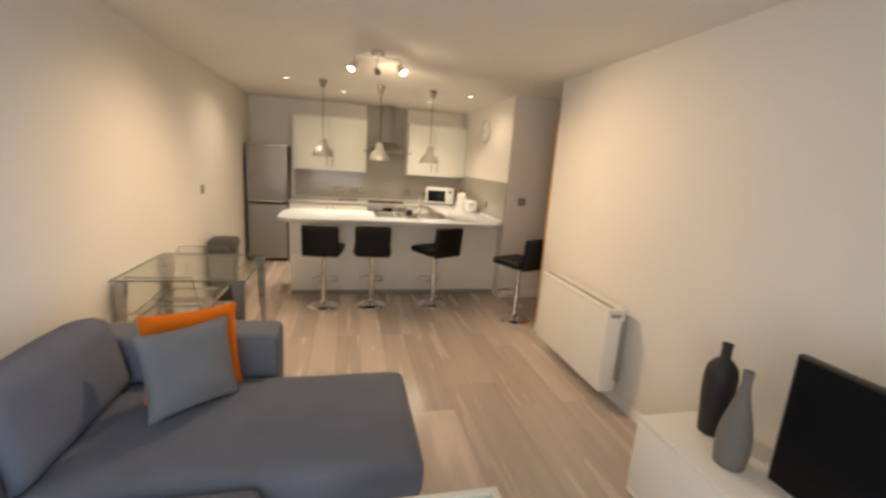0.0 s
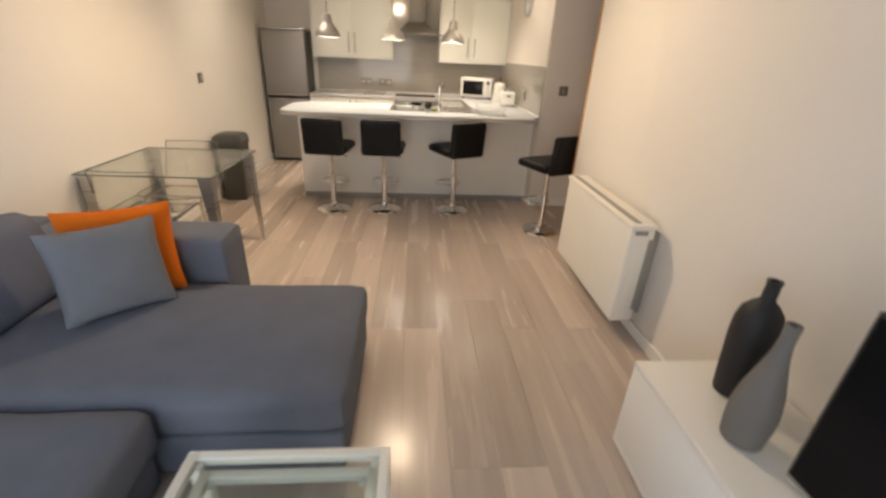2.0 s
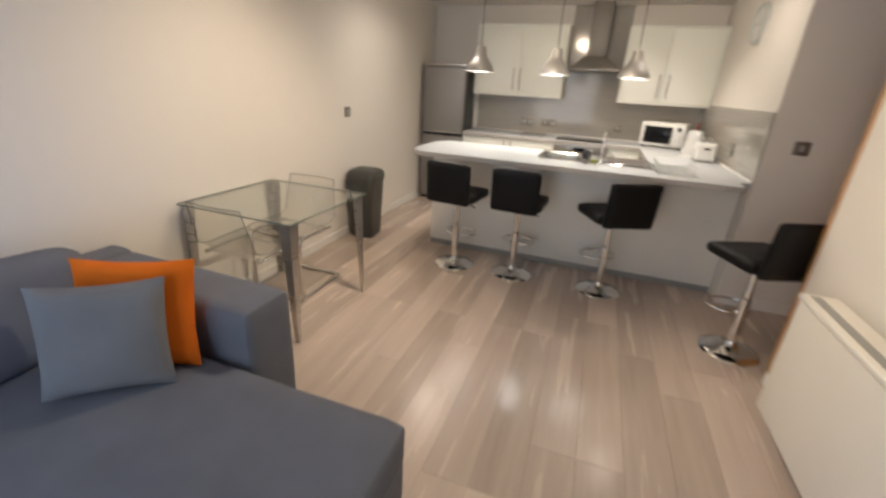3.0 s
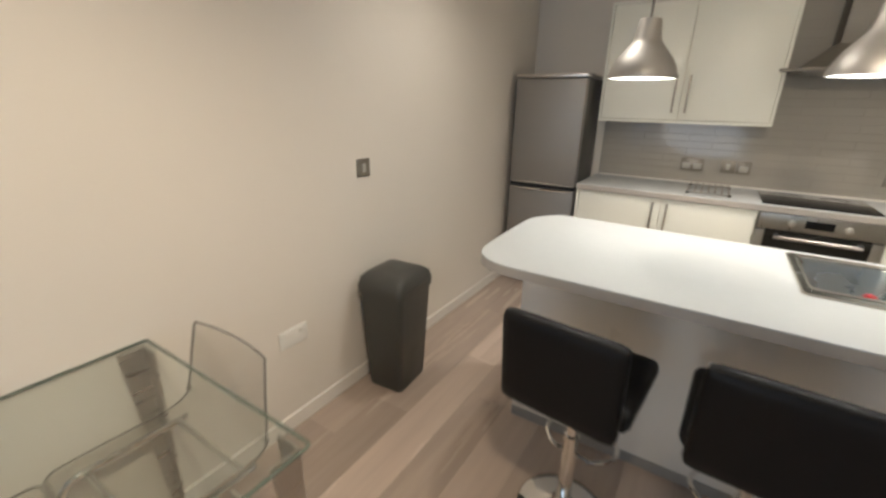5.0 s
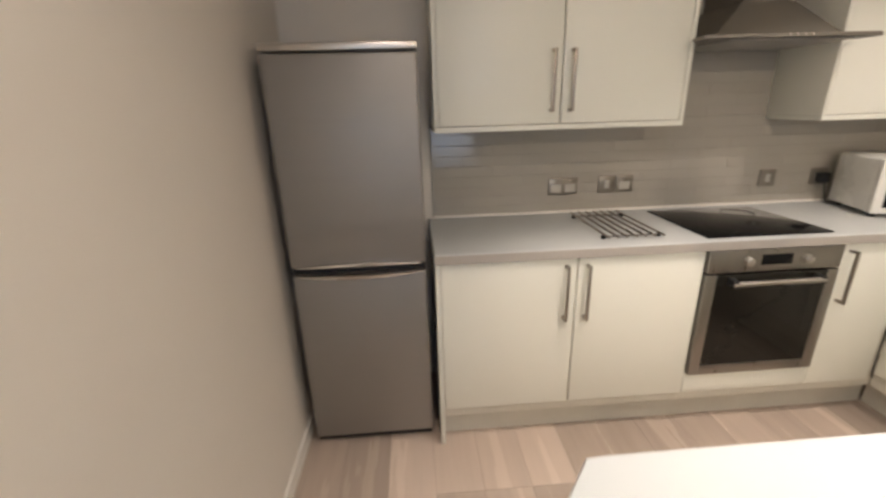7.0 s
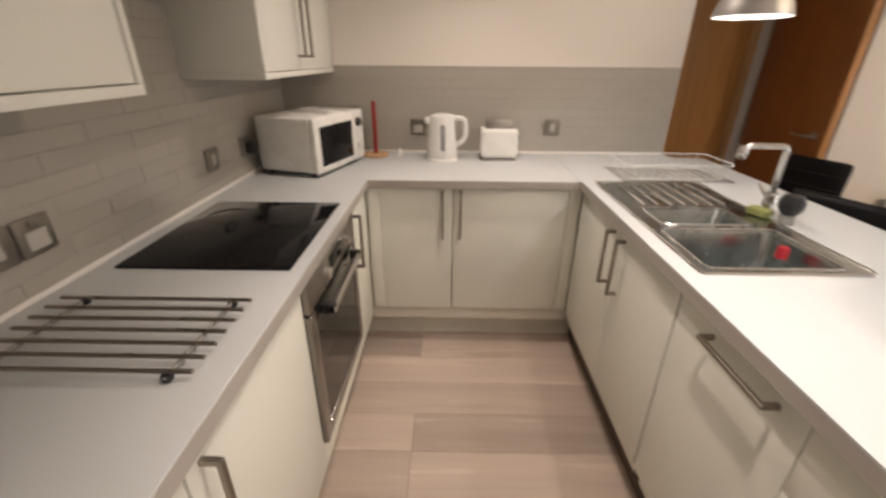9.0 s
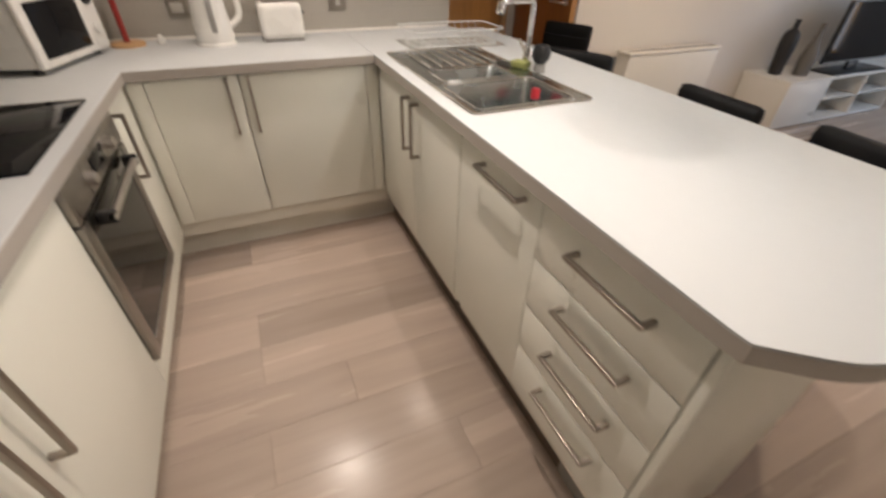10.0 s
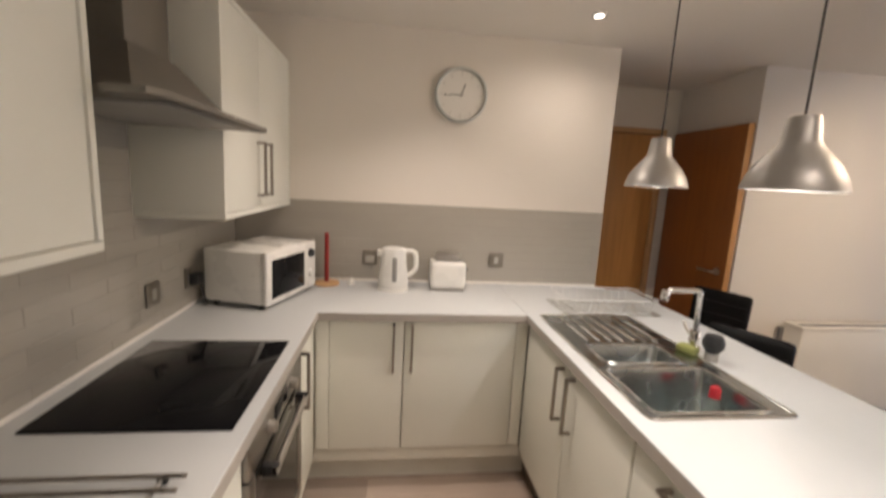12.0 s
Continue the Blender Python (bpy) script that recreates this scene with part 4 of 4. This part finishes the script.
def ghost_chair(m, label):
    """Clear moulded shell on a bent chrome cantilever frame; the sitter faces +y."""
    c = thing("dining_chair", label, "chair", m, group="acrylic dining chairs")
    prof = [(0.21, 0.435), (0.19, 0.45), (0.08, 0.452), (-0.10, 0.445), (-0.17, 0.46), (-0.205, 0.52), (-0.222, 0.62), (-0.245, 0.735), (-0.25, 0.75)]
    path = rounded([(0, y, z) for y, z in prof], 0.05, 4)
    s = B()
    front_r, back_r = [], []
    for i, p in enumerate(path):
        a = path[max(0, i - 1)]
        b = path[min(len(path) - 1, i + 1)]
        t = (b - a).normalized()
        nrm = Vector((0, -t.z, t.y))
        w = 0.215 - 0.035 * max(0, (p.z - 0.5) / 0.3)
        row_f, row_b = [], []
        for k in range(9):
            u = k / 4 - 1
            bow = 0.02 * u * u
            base = Vector((u * w, p.y + (bow if p.z > 0.5 else 0), p.z + (0 if p.z > 0.5 else bow)))
            row_f.append(s.verts.new(base + nrm * 0.0025))
            row_b.append(s.verts.new(base - nrm * 0.0025))
        front_r.append(row_f)
        back_r.append(row_b)
    n = len(path)
    for i in range(n - 1):
        for k in range(8):
            s.faces.new((front_r[i][k], front_r[i][k + 1], front_r[i + 1][k + 1], front_r[i + 1][k]))
            s.faces.new((back_r[i][k], back_r[i + 1][k], back_r[i + 1][k + 1], back_r[i][k + 1]))
        for k in (0, 8):
            s.faces.new((front_r[i][k], front_r[i + 1][k], back_r[i + 1][k], back_r[i][k]))
    for i in (0, n - 1):
        for k in range(8):
            s.faces.new((front_r[i][k], front_r[i][k + 1], back_r[i][k + 1], back_r[i][k]))
    bmesh.ops.recalc_face_normals(s, faces=s.faces)
    outline = [f[0].co.copy() for f in front_r] + [v.co.copy() for v in front_r[-1][1:]] + [f[8].co.copy() for f in front_r[::-1][1:]] + [v.co.copy() for v in front_r[0][::-1][1:-1]]
    shell = part("shell", s, ACRYLIC, c, "clear acrylic seat shell", smooth=60)
    part("edge", tube(B(), outline, 0.0032, 6, True), ACRYLIC_EDGE, shell, "polished acrylic edge")
    fr = [(-0.19, -0.15, 0.425), (-0.19, 0.19, 0.43), (-0.205, 0.22, 0.013), (-0.205, -0.23, 0.013), (0.205, -0.23, 0.013), (0.205, 0.22, 0.013), (0.19, 0.19, 0.43), (0.19, -0.15, 0.425)]
    part("frame", tube(B(), rounded(fr, 0.05, 6), 0.0115, 12), CHROME, c, "bent chrome cantilever frame")
    for y in (-0.12, 0.13):
        part("crossbar", tube(B(), [(-0.19, y, 0.427), (0.19, y, 0.427)], 0.009, 10), CHROME, c)
    return c


ghost_chair(pose(0.28, -3.695, 0, 0, 0, 0), "clear acrylic cantilever chair pushed under the glass table")
ghost_chair(pose(0.262, -3.268, 0, 0, 0, 180), "clear acrylic cantilever chair facing the glass table")

bn = thing("waste_bin", "dark grey plastic swing bin against the wall", "bin", pose(0.165, -2.10, 0, 0, 0, 4))
bb = B()
rings = []
for z, hx, hy in ((0.0, 0.098, 0.118), (0.008, 0.102, 0.122), (0.55, 0.126, 0.146), (0.56, 0.126, 0.146)):
    rings.append([bb.verts.new(p) for p in rounded([(-hx, -hy, z), (hx, -hy, z), (hx, hy, z), (-hx, hy, z)], 0.03, 4, True)])
for a, b in zip(rings, rings[1:]):
    for i in range(len(a)):
        bb.faces.new((a[i], a[(i + 1) % len(a)], b[(i + 1) % len(a)], b[i]))
bb.faces.new(rings[0][::-1])
bb.faces.new(rings[-1])
part("body", bb, BIN, bn)
lid = B()
rings = []
for z, hx, hy in ((0.548, 0.134, 0.154), (0.585, 0.135, 0.155), (0.625, 0.128, 0.140), (0.645, 0.108, 0.112), (0.652, 0.06, 0.08)):
    rings.append([lid.verts.new(p) for p in rounded([(-hx, -hy, z), (hx, -hy, z), (hx, hy, z), (-hx, hy, z)], 0.035, 4, True)])
for a, b in zip(rings, rings[1:]):
    for i in range(len(a)):
        lid.faces.new((a[i], a[(i + 1) % len(a)], b[(i + 1) % len(a)], b[i]))
lid.faces.new(rings[0][::-1])
lid.faces.new(rings[-1])
part("lid", lid, BIN, bn)
part("flap_edge", box(B(), 0.128, -0.10, 0.578, 0.139, 0.10, 0.592, 0.004), BIN, bn)


# ---- bar stools; the sitter faces +y ----
def bar_stool(m, label):
    s = thing("bar_stool", label, "bar stool", m, group="bar stools")
    part("base", lathe(B(), [(0, 0), (0.165, 0), (0.165, 0.004), (0.155, 0.014), (0.11, 0.028), (0.05, 0.040), (0.034, 0.052), (0.028, 0.07), (0, 0.07)], 48), CHROME, s, "round chrome foot")
    part("column", lathe(B(), [(0.026, 0.0705), (0.026, 0.36), (0.019, 0.365), (0.019, 0.565), (0, 0.565)], 24), CHROME, s)
    ring = [(0.0, 0.03, 0.26)] + [(0.13 * math.sin(a), 0.115 - 0.105 * math.cos(a), 0.26) for a in [0.5 + i * 0.2642 for i in range(21)]] + [(0.0, 0.03, 0.26)]
    part("footrest", tube(B(), ring, 0.008, 8), CHROME, s)
    part("lever", tube(B(), rounded([(0.02, 0, 0.555), (0.11, -0.03, 0.55), (0.17, -0.05, 0.53)], 0.03, 4), 0.005, 8), CHROME, s)
    part("plate", box(B(), -0.09, -0.09, 0.5655, 0.09, 0.09, 0.578, 0.003), BLACK_PLASTIC, s)
    part("seat", softbox(B(), -0.195, -0.17, 0.5785, 0.195, 0.205, 0.650, 0.03, 8, 0.008), LEATHER, s)
    m2 = Matrix.Translation((0, -0.195, 0.575)) @ Matrix.Rotation(radians(5), 4, "X")
    part("backrest", softbox(B(), -0.178, -0.03, 0.0, 0.178, 0.022, 0.318, 0.022, 8, 0.0, 0.0, m2), LEATHER, s)
    st = B()
    for i in range(1, 4):
        z = 0.318 * i / 4
        tube(st, [m2 @ Vector((-0.165, 0.0225, z)), m2 @ Vector((0.165, 0.0225, z))], 0.0018, 6)
    part("stitching", st, BLACK_PLASTIC, s)
    return s


first = bar_stool(pose(1.185, -2.395, 0, 0, 0, -6), "black faux leather bar stool on a chrome column")
copy_thing(first, pose(1.680, -2.375, 0, 0, 0, -3))
copy_thing(first, pose(2.360, -2.375, 0, 0, 0, 26))
tagged(copy_thing(first, pose(3.135, -2.885, 0, 0, 0, 24)), "black faux leather bar stool turned sideways by the doorway")

# ---- heater ----
ht = thing("storage_heater", "cream enamelled storage heater hung on the wall", "heater")
part("body", box(B(), 3.064, -4.50, 0.118, 3.195, -3.56, 0.676, 0.012, 3), HEATER, ht)
part("top", box(B(), 3.056, -4.508, 0.6765, 3.196, -3.55, 0.702, 0.008, 3), HEATER, ht)
part("grille", box(B(), 3.086, -4.48, 0.7025, 3.122, -3.58, 0.7045), GREY_PLASTIC, ht, "long dark outlet slot")
part("bracket", box(B(), 3.197, -4.46, 0.15, XR - 0.001, -3.58, 0.64, 0.004), GREY_PLASTIC, ht)
part("side_vent", box(B(), 3.10, -4.5035, 0.22, 3.162, -4.5005, 0.60, 0.001), HEATER, ht)
part("side_slot", box(B(), 3.168, -4.5035, 0.20, 3.189, -4.5005, 0.62, 0.001), GREY_PLASTIC, ht, "dark side slot")
part("control", box(B(), 3.085, -4.5115, 0.645, 3.15, -4.5012, 0.667, 0.003), GREY_PLASTIC, ht)
for y in (-4.37, -3.70):
    part("foot", box(B(), 3.10, y - 0.02, 0.10, 3.18, y + 0.02, 0.1175, 0.003), GREY_PLASTIC, ht)

# ---- sofa ----
so = thing("corner_sofa", "blue-grey fabric corner sofa with a chaise", "sofa")
part("base", box(B(), 0.08, -6.85, 0.03, 1.09, -5.338, 0.21, 0.015, 3), FABRIC, so)
part("chaise_base", box(B(), 0.08, -5.315, 0.03, 1.722, -4.545, 0.212, 0.018, 3), FABRIC, so)
part("chaise_cushion", softbox(B(), 0.32, -5.325, 0.215, 1.735, -4.540, 0.385, 0.045, 12, 0.022, 0.004), FABRIC, so)
part("seat_cushion", softbox(B(), 0.32, -6.12, 0.213, 1.140, -5.335, 0.385, 0.045, 12, 0.022, 0.004), FABRIC, so)
part("seat_cushion", softbox(B(), 0.32, -6.84, 0.213, 1.140, -6.13, 0.385, 0.045, 10, 0.022, 0.004), FABRIC, so)
part("back_frame", box(B(), 0.03, -6.85, 0.03, 0.17, -4.29, 0.62, 0.03, 3), FABRIC, so)
lean = Matrix.Translation((0.33, 0, 0.37)) @ Matrix.Rotation(radians(-13), 4, "Y") @ Matrix.Translation((-0.33, 0, -0.37))
part("back_cushion", softbox(B(), 0.215, -5.325, 0.37, 0.42, -4.56, 0.755, 0.07, 12, 0.02, 0.006, lean), FABRIC, so)
part("back_cushion", softbox(B(), 0.215, -6.12, 0.37, 0.42, -5.335, 0.755, 0.07, 12, 0.02, 0.006, lean), FABRIC, so)
part("back_cushion", softbox(B(), 0.215, -6.83, 0.37, 0.42, -6.13, 0.755, 0.07, 10, 0.02, 0.006, lean), FABRIC, so)
part("arm", softbox(B(), 0.10, -4.53, 0.03, 1.06, -4.27, 0.60, 0.04, 10, 0.006, 0.002), FABRIC, so)
for x, y in ((0.2, -6.75), (1.0, -6.75), (1.64, -5.24), (1.64, -4.62)):
    part("foot", lathe(B(), [(0, 0), (0.02, 0), (0.025, 0.03), (0, 0.03)], 16, Matrix.Translation((x, y, 0))), BLACK_PLASTIC, so)


def throw_pillow(name, label, size, thick, mat, m):
    p = thing(name, label, "cushion", m, group="scatter cushions")
    s = B()
    n = 18
    grid = {}
    for side in (1, -1):
        for i in range(n + 1):
            for j in range(n + 1):
                u, v = 2 * i / n - 1, 2 * j / n - 1
                edge = i in (0, n) or j in (0, n)
                if edge and side < 0:
                    grid[side, i, j] = grid[1, i, j]
                    continue
                h = thick * ((1 - u ** 2) * (1 - v ** 2)) ** 0.42
                pinch = 1 - 0.07 * (1 - abs(v) ** 2) * (abs(u) ** 3)
                pin2 = 1 - 0.07 * (1 - abs(u) ** 2) * (abs(v) ** 3)
                q = Vector((u * size / 2 * pinch, side * h, v * size / 2 * pin2))
                q.y += 0.006 * noise.noise(Vector((u * 3 + size, v * 3, side)))
                grid[side, i, j] = s.verts.new(q)
        for i in range(n):
            for j in range(n):
                f = (grid[side, i, j], grid[side, i + 1, j], grid[side, i + 1, j + 1], grid[side, i, j + 1])
                s.faces.new(f if side > 0 else f[::-1])
    bmesh.ops.recalc_face_normals(s, faces=s.faces)
    part("cover", s, mat, p, smooth=70)
    return p


throw_pillow("grey_cushion", "square grey linen cushion leaning on an orange one", 0.385, 0.07, PILLOW, Matrix.Translation((0.735, -4.80, 0.580)) @ Matrix.Rotation(radians(40), 4, "Z") @ Matrix.Rotation(radians(-14), 4, "X"))
throw_pillow("orange_cushion", "square bright orange cotton cushion against the sofa back", 0.415, 0.065, ORANGE, Matrix.Translation((0.70, -4.66, 0.588)) @ Matrix.Rotation(radians(27), 4, "Z") @ Matrix.Rotation(radians(-12), 4, "X"))


# ---- nest of two glass coffee tables ----
def side_table(name, label, x0, y0, x1, y1, h, top):
    t = thing(name, label, "coffee table", group="nest of tables")
    w = 0.024
    f = B()
    for x in (x0, x1 - w):
        for y in (y0, y1 - w):
            part("leg", box(B(), x, y, 0, x + w, y + w, h - w - 0.0005, 0.002), WHITE_METAL, t)
    box(f, x0, y0, h - w, x0 + w, y1, h, 0.002)
    box(f, x1 - w, y0, h - w, x1, y1, h, 0.002)
    box(f, x0 + w + 0.0005, y0, h - w, x1 - w - 0.0005, y0 + w, h - 0.0005, 0.002)
    box(f, x0 + w + 0.0005, y1 - w, h - w, x1 - w - 0.0005, y1, h - 0.0005, 0.002)
    part("top_frame", f, WHITE_METAL, t)
    for x in (x0, x1 - w):
        part("floor_rail", box(B(), x, y0 + w + 0.001, 0.0, x + w, y1 - w - 0.001, w, 0.002), WHITE_METAL, t)
    part("glass_top", box(B(), x0 + w + 0.002, y0 + w + 0.002, h - 0.010, x1 - w - 0.002, y1 - w - 0.002, h - 0.003), top, t, "clear glass top")
    for x in (x0 + w + 0.012, x1 - w - 0.012):
        for y in (y0 + w + 0.012, y1 - w - 0.012):
            part("pad", lathe(B(), [(0, h - 0.0165), (0.009, h - 0.0165), (0.009, h - 0.0105), (0, h - 0.0105)], 12, Matrix.Translation((x, y, 0))), WHITE_PLASTIC, t)
    return t


side_table("large_side_table", "white metal side table with a clear glass top", 1.416, -6.105, 1.904, -5.628, 0.53, GLASS)
inner = side_table("small_side_table", "smaller white metal table nested below the large one", 1.446, -6.085, 1.874, -5.652, 0.49, GLASS)
part("lower_shelf", box(B(), 1.478, -6.055, 0.17, 1.842, -5.70, 0.178, 0.001), FROST, inner, "frosted glass lower shelf")
cd = thing("picture_card", "small white card with a faded red print", "card", pose(1.660, -5.852, 0.488, 0, 0, 2))
part("sheet", box(B(), -0.046, -0.046, 0, 0.046, 0.046, 0.002), CARD, cd)
petal = [((0.015 + 0.007 * math.sin(5 * a) + 0.003 * math.cos(3 * a)) * math.cos(a) + 0.008, (0.013 + 0.006 * math.sin(5 * a)) * math.sin(a) + 0.002) for a in [i * math.tau / 30 for i in range(30)]]
part("print", slab(B(), petal, 0.0021, 0.0026), PRINT_RED, cd)

# ---- television side ----
tv = thing("television_unit", "low white lacquered television unit with open shelves", "tv unit")
X0, X1 = 2.818, 3.232
part("top", box(B(), X0 - 0.018, -6.98, 0.398, X1, -5.19, 0.424, 0.002), WHITE_LAC, tv)
part("bottom", box(B(), X0 - 0.018, -6.98, 0.012, X1, -5.19, 0.038, 0.002), WHITE_LAC, tv)
part("back", box(B(), X1 - 0.012, -6.97, 0.0385, X1, -5.20, 0.3975), WHITE_LAC, tv)
for y in (-5.208, -5.792, -6.38, -6.98):
    part("upright", box(B(), X0 - (0.017 if y < -5.5 else -0.002), y, 0.0385, X1 - 0.0125, y + 0.018, 0.3975, 0.001), WHITE_LAC, tv)
part("drop_front", box(B(), X0 - 0.018, -5.7735, 0.0387, X0 - 0.0005, -5.191, 0.3973, 0.001), WHITE_LAC, tv)
for y0, y1 in ((-6.36, -5.794), (-6.96, -6.382)):
    part("shelf", box(B(), X0 + 0.01, y0, 0.20, X1 - 0.013, y1, 0.218, 0.001), WHITE_LAC, tv)
part("plinth", box(B(), X0 + 0.02, -6.96, 0.0, X1 - 0.02, -5.21, 0.0115), GREY_PLASTIC, tv)
te = thing("television", "black flat screen television on the white unit", "television", pose(2.905, -6.22, 0.424, 0, 0, 0))
part("body", box(B(), 0.0, -0.50, 0.082, 0.035, 0.50, 0.578, 0.006), BLACK_PLASTIC, te)
part("screen", box(B(), -0.0035, -0.488, 0.105, -0.0005, 0.488, 0.568), BLACK_GLASS, te)
part("bezel_strip", box(B(), -0.004, -0.495, 0.088, -0.0005, 0.495, 0.098, 0.001), GREY_PLASTIC, te)
part("neck", box(B(), 0.0, -0.08, 0.014, 0.03, 0.08, 0.0815, 0.004), BLACK_PLASTIC, te)
part("foot", slab(B(), [(-0.10, 0.38), (-0.085, 0.41), (0.10, 0.42), (0.13, 0.39), (0.13, -0.39), (0.10, -0.42), (-0.085, -0.41), (-0.10, -0.38)], 0.0, 0.0135, 0.003), BLACK_PLASTIC, te)
part("speaker_bar", box(B(), 0.0355, -0.4, 0.14, 0.06, 0.4, 0.45, 0.006), BLACK_PLASTIC, te)


def vase(label, m, prof, mat):
    v = thing("bottle_vase", label, "vase", m, group="bottle vases")
    part("body", lathe(B(), prof, 40), mat, v, smooth=70)
    return v


vase("tall charcoal ceramic bottle vase on the white unit", pose(3.055, -5.345, 0.424), [(0, 0), (0.046, 0), (0.050, 0.008), (0.057, 0.10), (0.066, 0.22), (0.066, 0.285), (0.058, 0.325), (0.038, 0.352), (0.021, 0.366), (0.020, 0.42), (0.023, 0.434), (0.014, 0.434), (0.013, 0.37), (0, 0.36)], VASE_DARK)
vase("slim grey ceramic bottle vase on the white unit", pose(2.952, -5.540, 0.424), [(0, 0), (0.052, 0), (0.056, 0.008), (0.062, 0.07), (0.063, 0.12), (0.055, 0.18), (0.038, 0.25), (0.024, 0.31), (0.018, 0.36), (0.020, 0.412), (0.013, 0.412), (0.012, 0.36), (0, 0.34)], VASE_GREY)


# ---- floor planks and wall tiles, each a piece of its own ----
PW = 0.192


def piece(name, me, parent, m):
    ob = new(name, me)
    ob.parent = parent
    ob.matrix_world = m
    return ob


plank_meshes = {}


def plank_mesh(w, ln):
    key = (round(w, 3), round(ln, 3))
    if key not in plank_meshes:
        b = B()
        h = 0.0007
        x0, x1, y0, y1 = 0.0003, w - 0.0003, 0.0003, ln - 0.0003
        lo = [b.verts.new(c) for c in ((x0, y0, -0.010), (x1, y0, -0.010), (x1, y1, -0.010), (x0, y1, -0.010))]
        md = [b.verts.new(c) for c in ((x0, y0, -h), (x1, y0, -h), (x1, y1, -h), (x0, y1, -h))]
        hi = [b.verts.new(c) for c in ((x0 + h, y0 + h, 0), (x1 - h, y0 + h, 0), (x1 - h, y1 - h, 0), (x0 + h, y1 - h, 0))]
        for a, c in ((lo, md), (md, hi)):
            for i in range(4):
                b.faces.new((a[i], a[(i + 1) % 4], c[(i + 1) % 4], c[i]))
        b.faces.new(hi)
        plank_meshes[key] = finish("plank", b, PLANK, 0)
    return plank_meshes[key]


rng = random.Random(7)
for col in range(22):
    x = col * PW
    if x >= HX:
        break
    w = min(PW, HX - x)
    lo = YF if x < XR - 0.02 else -3.16
    hi = 0.0 if x < XC - 0.02 else -2.17
    y = lo - rng.choice((0.0, 0.3, 0.6, 0.9)) if x < XR - 0.02 else lo
    while y < hi:
        ln = 1.2 if y >= lo else 1.2 - (lo - y)
        s = max(y, lo)
        e = min(s + ln, hi)
        if e - s > 0.01:
            piece("plank", plank_mesh(w, e - s), floor, pose(x, s, 0))
        y = s + ln

TH, TW = 0.05, 0.30
tile_meshes = {}


def tile_mesh(w, h):
    key = (round(w, 3), round(h, 3))
    if key not in tile_meshes:
        b = B()
        g, k, d = 0.0007, 0.0012, 0.0070
        lo = [b.verts.new(c) for c in ((g, 0, g), (w - g, 0, g), (w - g, 0, h - g), (g, 0, h - g))]
        md = [b.verts.new(c) for c in ((g, -d + k, g), (w - g, -d + k, g), (w - g, -d + k, h - g), (g, -d + k, h - g))]
        hi = [b.verts.new(c) for c in ((g + k, -d, g + k), (w - g - k, -d, g + k), (w - g - k, -d, h - g - k), (g + k, -d, h - g - k))]
        for a, c in ((lo, md), (md, hi)):
            for i in range(4):
                b.faces.new((a[i], a[(i + 1) % 4], c[(i + 1) % 4], c[i]))
        b.faces.new(hi)
        tile_meshes[key] = finish("tile", b, TILE, 0)
    return tile_meshes[key]


def tile_area(parent, length, z0, z1, place, start=0.0):
    row = 0
    z = z0
    while z < z1 - 0.004:
        h = min(TH, z1 - z)
        s = start - (TW / 2 if row % 2 else 0)
        while s < length:
            a, e = max(s, start), min(s + TW, length)
            if e - a > 0.012:
                tilt = pose(0, 0, 0, rng.uniform(-0.35, 0.35), 0, rng.uniform(-0.25, 0.25))
                piece("tile", tile_mesh(e - a, h), parent, place(a, z) @ tilt)
            s += TW
        z += h
        row += 1


structure("grout_north", box(B(), 0.634, -0.0088, TOP + 0.001, XC - 0.001, -0.0005, 1.3615), GROUT, "pale grout behind the grey tiles", "grout")
structure("grout_hood", box(B(), 1.677, -0.0088, 1.362, 2.299, -0.0005, CEIL - 0.001), GROUT, "pale grout behind the hood tiles", "grout")
structure("grout_east", box(B(), XC - 0.0088, -2.168, TOP + 0.001, XC - 0.0005, -0.004, 1.3715), GROUT, "pale grout behind the grey tiles", "grout")
tile_area(wall_back, XC - 0.012, TOP + 0.002, 1.3615, lambda s, z: pose(s, -0.0032, z), 0.636)
tile_area(wall_back, 2.298, 1.3625, CEIL - 0.002, lambda s, z: pose(s, -0.0032, z), 1.678)
tile_area(wall_clock, 2.168, TOP + 0.002, 1.3715, lambda s, z: pose(XC - 0.0032, -s, z, 0, 0, -90), 0.012)
